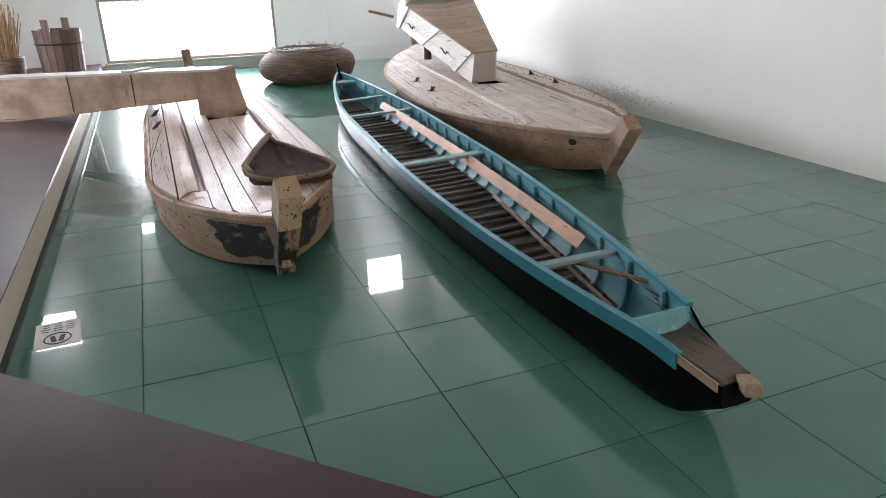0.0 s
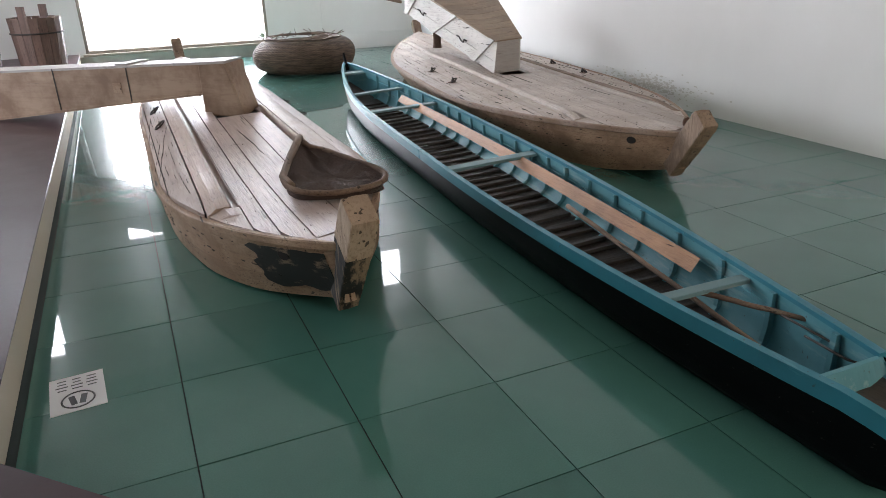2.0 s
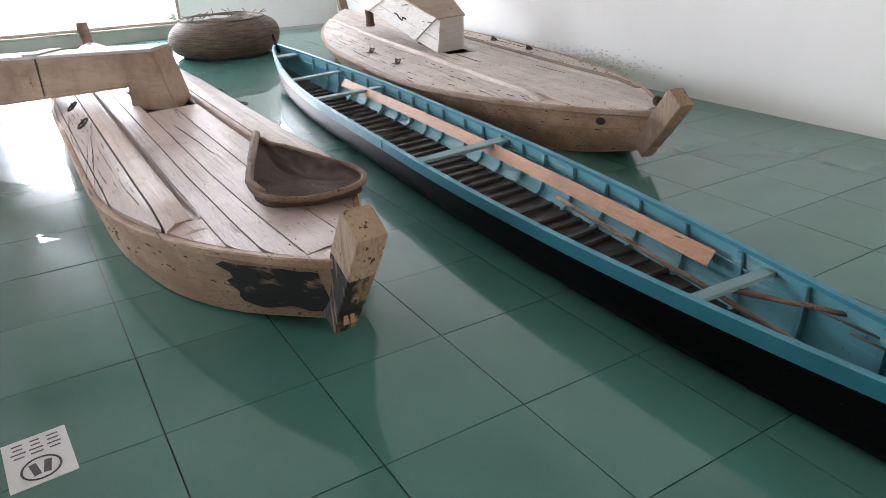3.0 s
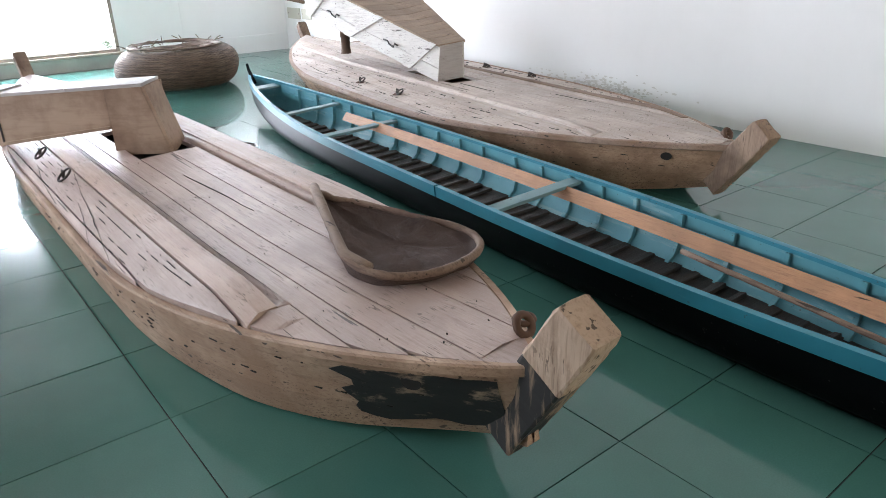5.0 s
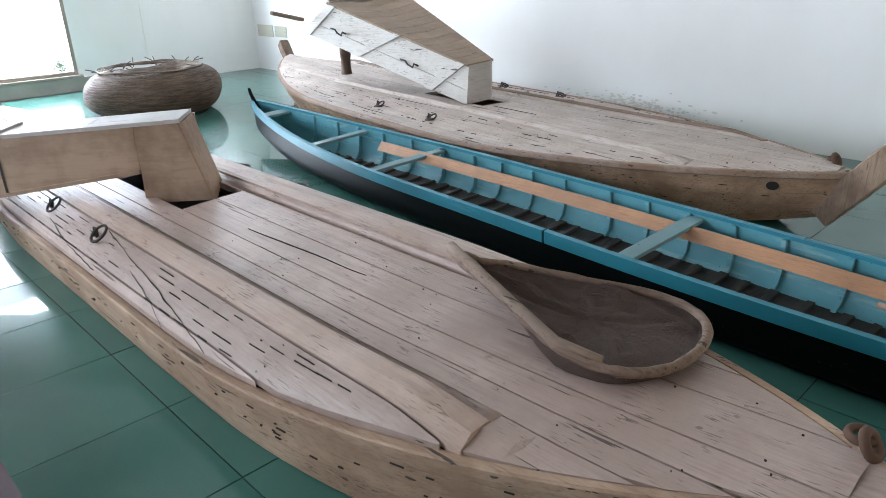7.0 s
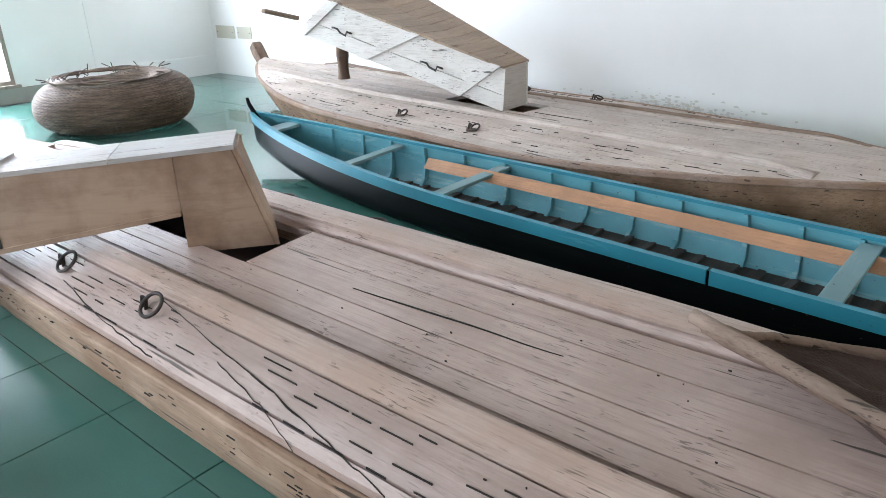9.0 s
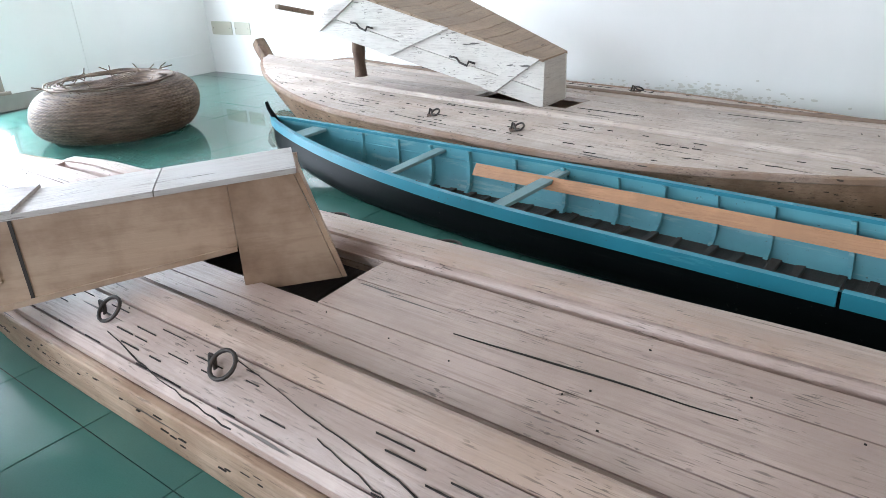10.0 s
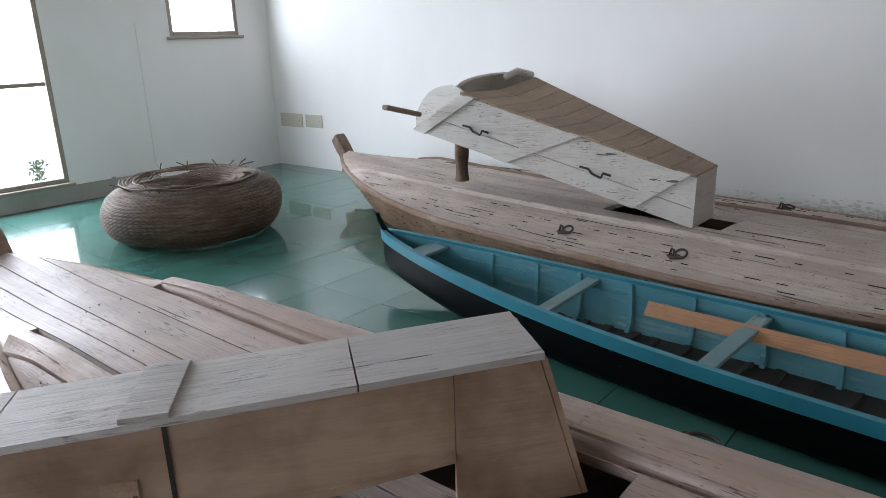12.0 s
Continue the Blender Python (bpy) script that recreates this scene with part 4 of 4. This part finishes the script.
def net_mat():
    m, nt, b = mat("brown_netting", 0.9)
    tc = coords(nt, (1, 1, 1))
    wob = noise_tex(nt, tc, 6.0, 3, 0.6)
    bent = mix(nt, 0.04, tc, wob)
    w1 = node(nt, "ShaderNodeTexWave", {"Vector": bent, "Scale": 95.0, "Distortion": 2.5}, wave_type="BANDS", bands_direction="DIAGONAL").outputs["Fac"]
    w2 = node(nt, "ShaderNodeTexWave", {"Vector": bent, "Scale": 120.0, "Distortion": 2.5}, wave_type="BANDS", bands_direction="Y").outputs["Fac"]
    g = node(nt, "ShaderNodeMath", {0: w1, 1: w2}, operation="MAXIMUM").outputs[0]
    big = noise_tex(nt, tc, 7.0, 5, 0.65)
    c = ramp(nt, g, [(0.55, (0.034, 0.018, 0.013)), (0.95, (0.088, 0.054, 0.040))])
    c = mix(nt, ramp(nt, big, [(0.38, (0, 0, 0)), (0.66, (0.75, 0.75, 0.75))]), c, (0.075, 0.043, 0.031))
    nt.links.new(c, b.inputs["Base Color"])
    h = node(nt, "ShaderNodeMath", {0: g, 1: big}, operation="ADD").outputs[0]
    bump(nt, b, h, 0.6, 0.01)
    return m


NET = net_mat()
cabin_box()
net_scoop()


def canoe_gear():
    p = root("plank", pose(0, 0, 0), "long fresh orange plank lying inside the canoe", "plank")
    a, c = Vector((2.02, 3.19, 0.268)), Vector((2.335, 7.93, 0.292))
    d = (c - a).normalized()
    u = Vector((d.y, -d.x, 0)) * 0.020 + Vector((0, 0, 0.026))
    bow = [Vector((0.05, 0, 0)) * math.sin(math.pi * i / 16) for i in range(17)]
    rows = [[a.lerp(c, i / 16) + bow[i] - u, a.lerp(c, i / 16) + bow[i] + u] for i in range(17)]
    part("board", solid(rows, 0.018, up=Vector((0.5, 0, 0.8))), PLANKW, p)
    for a, c, r, lab in (((1.965, 4.20, 0.262), (1.73, 2.47, 0.225), 0.014, "long brown wooden pole resting in the canoe"),
                         ((1.80, 2.98, 0.27), (1.98, 2.54, 0.29), 0.013, "short brown stick lying in the canoe")):
        a, c = Vector(a), Vector(c)
        pts = [a.lerp(c, i / 10) + Vector((0.006 * noise.noise((i * 0.7, 1, 2)), 0, 0.006 * noise.noise((i * 0.6, 4, 2)))) for i in range(11)]
        tagged(link("pole", tube(pts, lambda t, r=r: r * (1 - 0.2 * t), 10), HOOPW, smooth=True), lab, "pole", "poles in the canoe")
    pts = [(1.93, 2.62, 0.285), (1.94, 2.45, 0.275), (1.95, 2.30, 0.265), (1.93, 2.22, 0.262), (1.90, 2.30, 0.262), (1.90, 2.48, 0.268)]
    tagged(link("rope", tube(pts, 0.005, 6), IRON, smooth=True), "thin dark cord lying at the canoe bow", "rope")


canoe_gear()


def sign_sheet():
    s = root("floor_sign", pose(-0.737, 3.805, 0.0, 0, 0, 4.0), "white paper notice with a round footprint symbol on the floor", "sign")
    part("sheet", box((0, 0, 0.0025), (0.212, 0.292, 0.003), 0), PAPER, s)
    rng = random.Random(4)
    for i in range(4):
        for k in range(3):
            w = rng.uniform(0.03, 0.05)
            part("writing_bar", box((-0.058 + k * 0.058, 0.115 - i * 0.026, 0.0045), (w, 0.007, 0.001), 0), INK, s)
    part("ring", tube([(0.062 * math.cos(q), -0.062 + 0.062 * math.sin(q), 0.0045) for q in [2 * math.pi * k / 32 for k in range(32)]], 0.004, 4, closed=True), INK, s)
    for x in (-0.02, 0.02):
        part("footprint", box((x, -0.062, 0.0045), (0.024, 0.07, 0.001), 0, Euler((0, 0, -x * 8)).to_matrix()), INK, s)


sign_sheet()


def cover_plate(y0, y1, z0, z1):
    p = root("cover_plate", pose(WALL_E, (y0 + y1) / 2, (z0 + z1) / 2), "beige blank cover plate on the white wall", "cover plate", "cover plates")
    part("plate", box((-0.008, 0, 0), (0.016, y1 - y0, z1 - z0), 0.006), PLATE, p)
    for k in (-1, 1):
        bm = bmesh.new()
        bmesh.ops.create_cone(bm, cap_ends=True, segments=10, radius1=0.008, radius2=0.006, depth=0.006)
        for v in bm.verts:
            v.co = Vector((-0.018 + v.co.z * 0.5, v.co.x + k * (y1 - y0) * 0.40, v.co.y))
        part("screw", bm, IRON, p)


cover_plate(14.40, 14.88, 0.56, 0.75)
cover_plate(13.98, 14.33, 0.57, 0.745)
tagged(link("baseboard", box(((3.45 + WALL_E) / 2, WALL_N - 0.006, 0.15), (WALL_E - 3.45, 0.012, 0.30), 0.003), WHITE), "low painted plaster skirting", "skirting", kind="structure")
tagged(link("baseboard", box(((WALL_W + 3.44) / 2, WALL_N - 0.012, 0.10), (3.43 - WALL_W, 0.024, 0.20), 0.006), DAMPBAND), "grey damp-stained cement skirting below the window", "skirting", kind="structure")
tagged(link("trim", box((3.44, WALL_N - 0.005, 1.15), (0.012, 0.01, 1.7), 0.002), WHITE), "thin painted conduit on the wall", "trim", kind="structure")


def flakes(name, pts_at, count, seed, m, label):
    """Blistered plaster: many thin ragged chips along the foot of a wall."""
    rng = random.Random(seed)
    bm = bmesh.new()
    for k in range(count):
        o, r, u, v, nrm = pts_at(rng)
        n = rng.randint(5, 8)
        ring = []
        for i in range(n):
            a = 2 * math.pi * i / n
            q = r * rng.uniform(0.5, 1.1)
            ring.append(o + u * math.cos(a) * q * 1.6 + v * math.sin(a) * q * 0.7)
        top = [bm.verts.new(p + nrm * rng.uniform(0.002, 0.005)) for p in ring]
        bot = [bm.verts.new(p) for p in ring]
        bm.faces.new(top)
        for i in range(n):
            bm.faces.new((top[i], top[(i + 1) % n], bot[(i + 1) % n], bot[i]))
    tagged(link(name, bm, m), label, "plaster", kind="stuff")


DAMP = plaster("damp_blistered_plaster", (0.70, 0.665, 0.62), 0.6)
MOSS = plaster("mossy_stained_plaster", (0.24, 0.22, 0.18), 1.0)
flakes("peeling_plaster", lambda r: (Vector((WALL_E - 0.001, r.gauss(7.6, 0.42), abs(r.gauss(0.20, 0.06)))), r.uniform(0.005, 0.020), Vector((0, 1, 0)), Vector((0, 0, 1)), Vector((-1, 0, 0))), 420, 2, DAMP, "grey peeling plaster at the foot of the wall")
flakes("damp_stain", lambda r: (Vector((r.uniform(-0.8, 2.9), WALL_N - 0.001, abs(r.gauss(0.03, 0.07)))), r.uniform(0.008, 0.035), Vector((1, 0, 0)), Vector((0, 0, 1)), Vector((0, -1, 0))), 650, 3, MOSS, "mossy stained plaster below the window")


def twigs():
    rng = random.Random(9)
    b = bpy.data.objects["basket"]
    for k in range(26):
        a = rng.uniform(0, 2 * math.pi)
        r = rng.uniform(0.42, 0.62)
        p = Vector((r * math.cos(a), r * math.sin(a), 0.50))
        d = Vector((rng.uniform(-0.2, 0.2), rng.uniform(-0.2, 0.2), rng.uniform(0.02, 0.13)))
        part("loose_cane", tube([p, p + d * 0.5 + Vector((0, 0, 0.02)), p + d], 0.006, 5), WICKER, b)
    for j in range(5):
        pts = []
        for i in range(40):
            a = 2 * math.pi * i / 40
            r = 0.50 + 0.03 * j + 0.02 * noise.noise((math.cos(a) * 3, math.sin(a) * 3, j))
            pts.append((r * math.cos(a), r * math.sin(a), 0.535 + 0.03 * noise.noise((math.cos(a) * 2, math.sin(a) * 2, j + 9))))
        part("rim_cane", tube(pts, 0.010, 6, closed=True), WICKER, b, "", True)


twigs()


def bucket(m, r0, r1, h):
    b = root("wooden_tub", m, "dark brown wooden stave tub with odds inside", "tub")
    n = 18
    for k in range(n):
        a0, a1 = 2 * math.pi * k / n + 0.01, 2 * math.pi * (k + 1) / n - 0.01
        tall = 0.14 if k in (3, 12) else 0.0
        secs = []
        for z, r in ((0, r0), (h * 0.5, (r0 + r1) / 2), (h + tall, r1)):
            secs.append([(r * math.cos(a0), r * math.sin(a0), z), (r * math.cos(a1), r * math.sin(a1), z), ((r - 0.02) * math.cos(a1), (r - 0.02) * math.sin(a1), z), ((r - 0.02) * math.cos(a0), (r - 0.02) * math.sin(a0), z)])
        part("stave", loft(secs), TUBW, b)
    for z in (0.22, 0.78):
        r = lerp(r0, r1, z) + 0.006
        part("hoop", tube([(r * math.cos(q), r * math.sin(q), h * z) for q in [2 * math.pi * k / 36 for k in range(36)]], 0.010, 6, closed=True), IRON, b, "dark hoop", True)
    part("contents", box((0, 0, h * 0.86), (r1 * 1.25, r1 * 1.25, 0.03), 0.01), DARKW, b)
    return b


TUBW = wood("dark_tub_timber", (0.17, 0.105, 0.085), (0.08, 0.045, 0.035), 0.4, 0.6, axis=2)
bucket(pose(-1.23, 11.5, PZ), 0.26, 0.31, 0.84)


def straw_bundle():
    b = root("straw_bundle", pose(-1.93, 11.45, PZ), "upright bundle of tawny straw stalks in a dark basket", "straw bundle")
    rng = random.Random(12)
    part("holder", tube([(0, 0, 0), (0, 0, 0.25), (0, 0, 0.5)], lambda t: 0.20 + 0.05 * t, 20), WICKER, b, "dark woven holder", True)
    bm = bmesh.new()
    for k in range(150):
        a, r = rng.uniform(0, 2 * math.pi), rng.uniform(0, 0.19)
        p = Vector((r * math.cos(a), r * math.sin(a), 0.45))
        q = p + Vector((math.cos(a) * rng.uniform(0, 0.16), math.sin(a) * rng.uniform(0, 0.16), rng.uniform(0.35, 0.75)))
        tube([p, p.lerp(q, 0.6) + Vector((0, 0, 0.02)), q], 0.006, 4, bm)
    tagged(part("straw", bm, STRAW, b, "tawny dry stalks"), kind="stuff")


STRAW = wood("dry_straw", (0.42, 0.29, 0.15), (0.22, 0.14, 0.07), 0.0, 0.8, axis=2)
straw_bundle()


def shrub():
    b = root("shrub", pose(2.47, 16.2, -0.06) @ Matrix.Diagonal((0.55, 0.55, 0.6, 1)), "small leafy shrub growing outside the window", "shrub")
    rng = random.Random(21)
    part("stem", tube([(0, 0, 0), (0.02, 0, 0.25), (0.0, 0.02, 0.55)], lambda t: 0.012 - 0.006 * t, 6), LEAF, b)
    bm = bmesh.new()
    for k in range(140):
        c = Vector((rng.gauss(0, 0.10), rng.gauss(0, 0.08), rng.uniform(0.22, 0.72)))
        u = Vector((rng.uniform(-1, 1), rng.uniform(-1, 1), rng.uniform(-0.4, 1))).normalized() * 0.045
        w = u.cross(Vector((0.3, 1, 0.2))).normalized() * 0.016
        vs = [bm.verts.new(c + q) for q in (-u, w, u, -w)]
        bm.faces.new(vs)
    part("leaves", bm, LEAF, b)


LEAF = plaster("green_leaf", (0.07, 0.13, 0.06), 0.5)
shrub()


# ---- floor tiles ----
def floor():
    f = tagged(root("floor", pose(0, 0, 0), "glossy green glazed floor tiles with dark joints", "floor"), kind="structure")
    T, g = 0.6, 0.0026
    x0, y0 = -0.33 - T, 3.69 - 7 * T
    base = link("floor_bed", box(((WALL_E + WALL_W) / 2, 5.5, -0.03), (WALL_E - WALL_W, 19.0, 0.045), 0), GROUT, f)
    bm = box((0, 0, -0.006), (T - 2 * g, T - 2 * g, 0.012), 0)
    me = bpy.data.meshes.new("tile")
    bm.to_mesh(me)
    bm.free()
    me.materials.append(TILE)
    rng = random.Random(5)
    for i in range(11):
        for j in range(26):
            x, y = x0 + (i + 0.5) * T, y0 + (j + 0.5) * T
            if x > WALL_E or y > WALL_N or x + y < 2.0:
                continue
            t = new("tile", me)
            t.parent = f
            t.matrix_basis = pose(x, y, rng.uniform(-0.0006, 0.0004), rng.uniform(-0.16, 0.16), rng.uniform(-0.16, 0.16), 0)


floor()
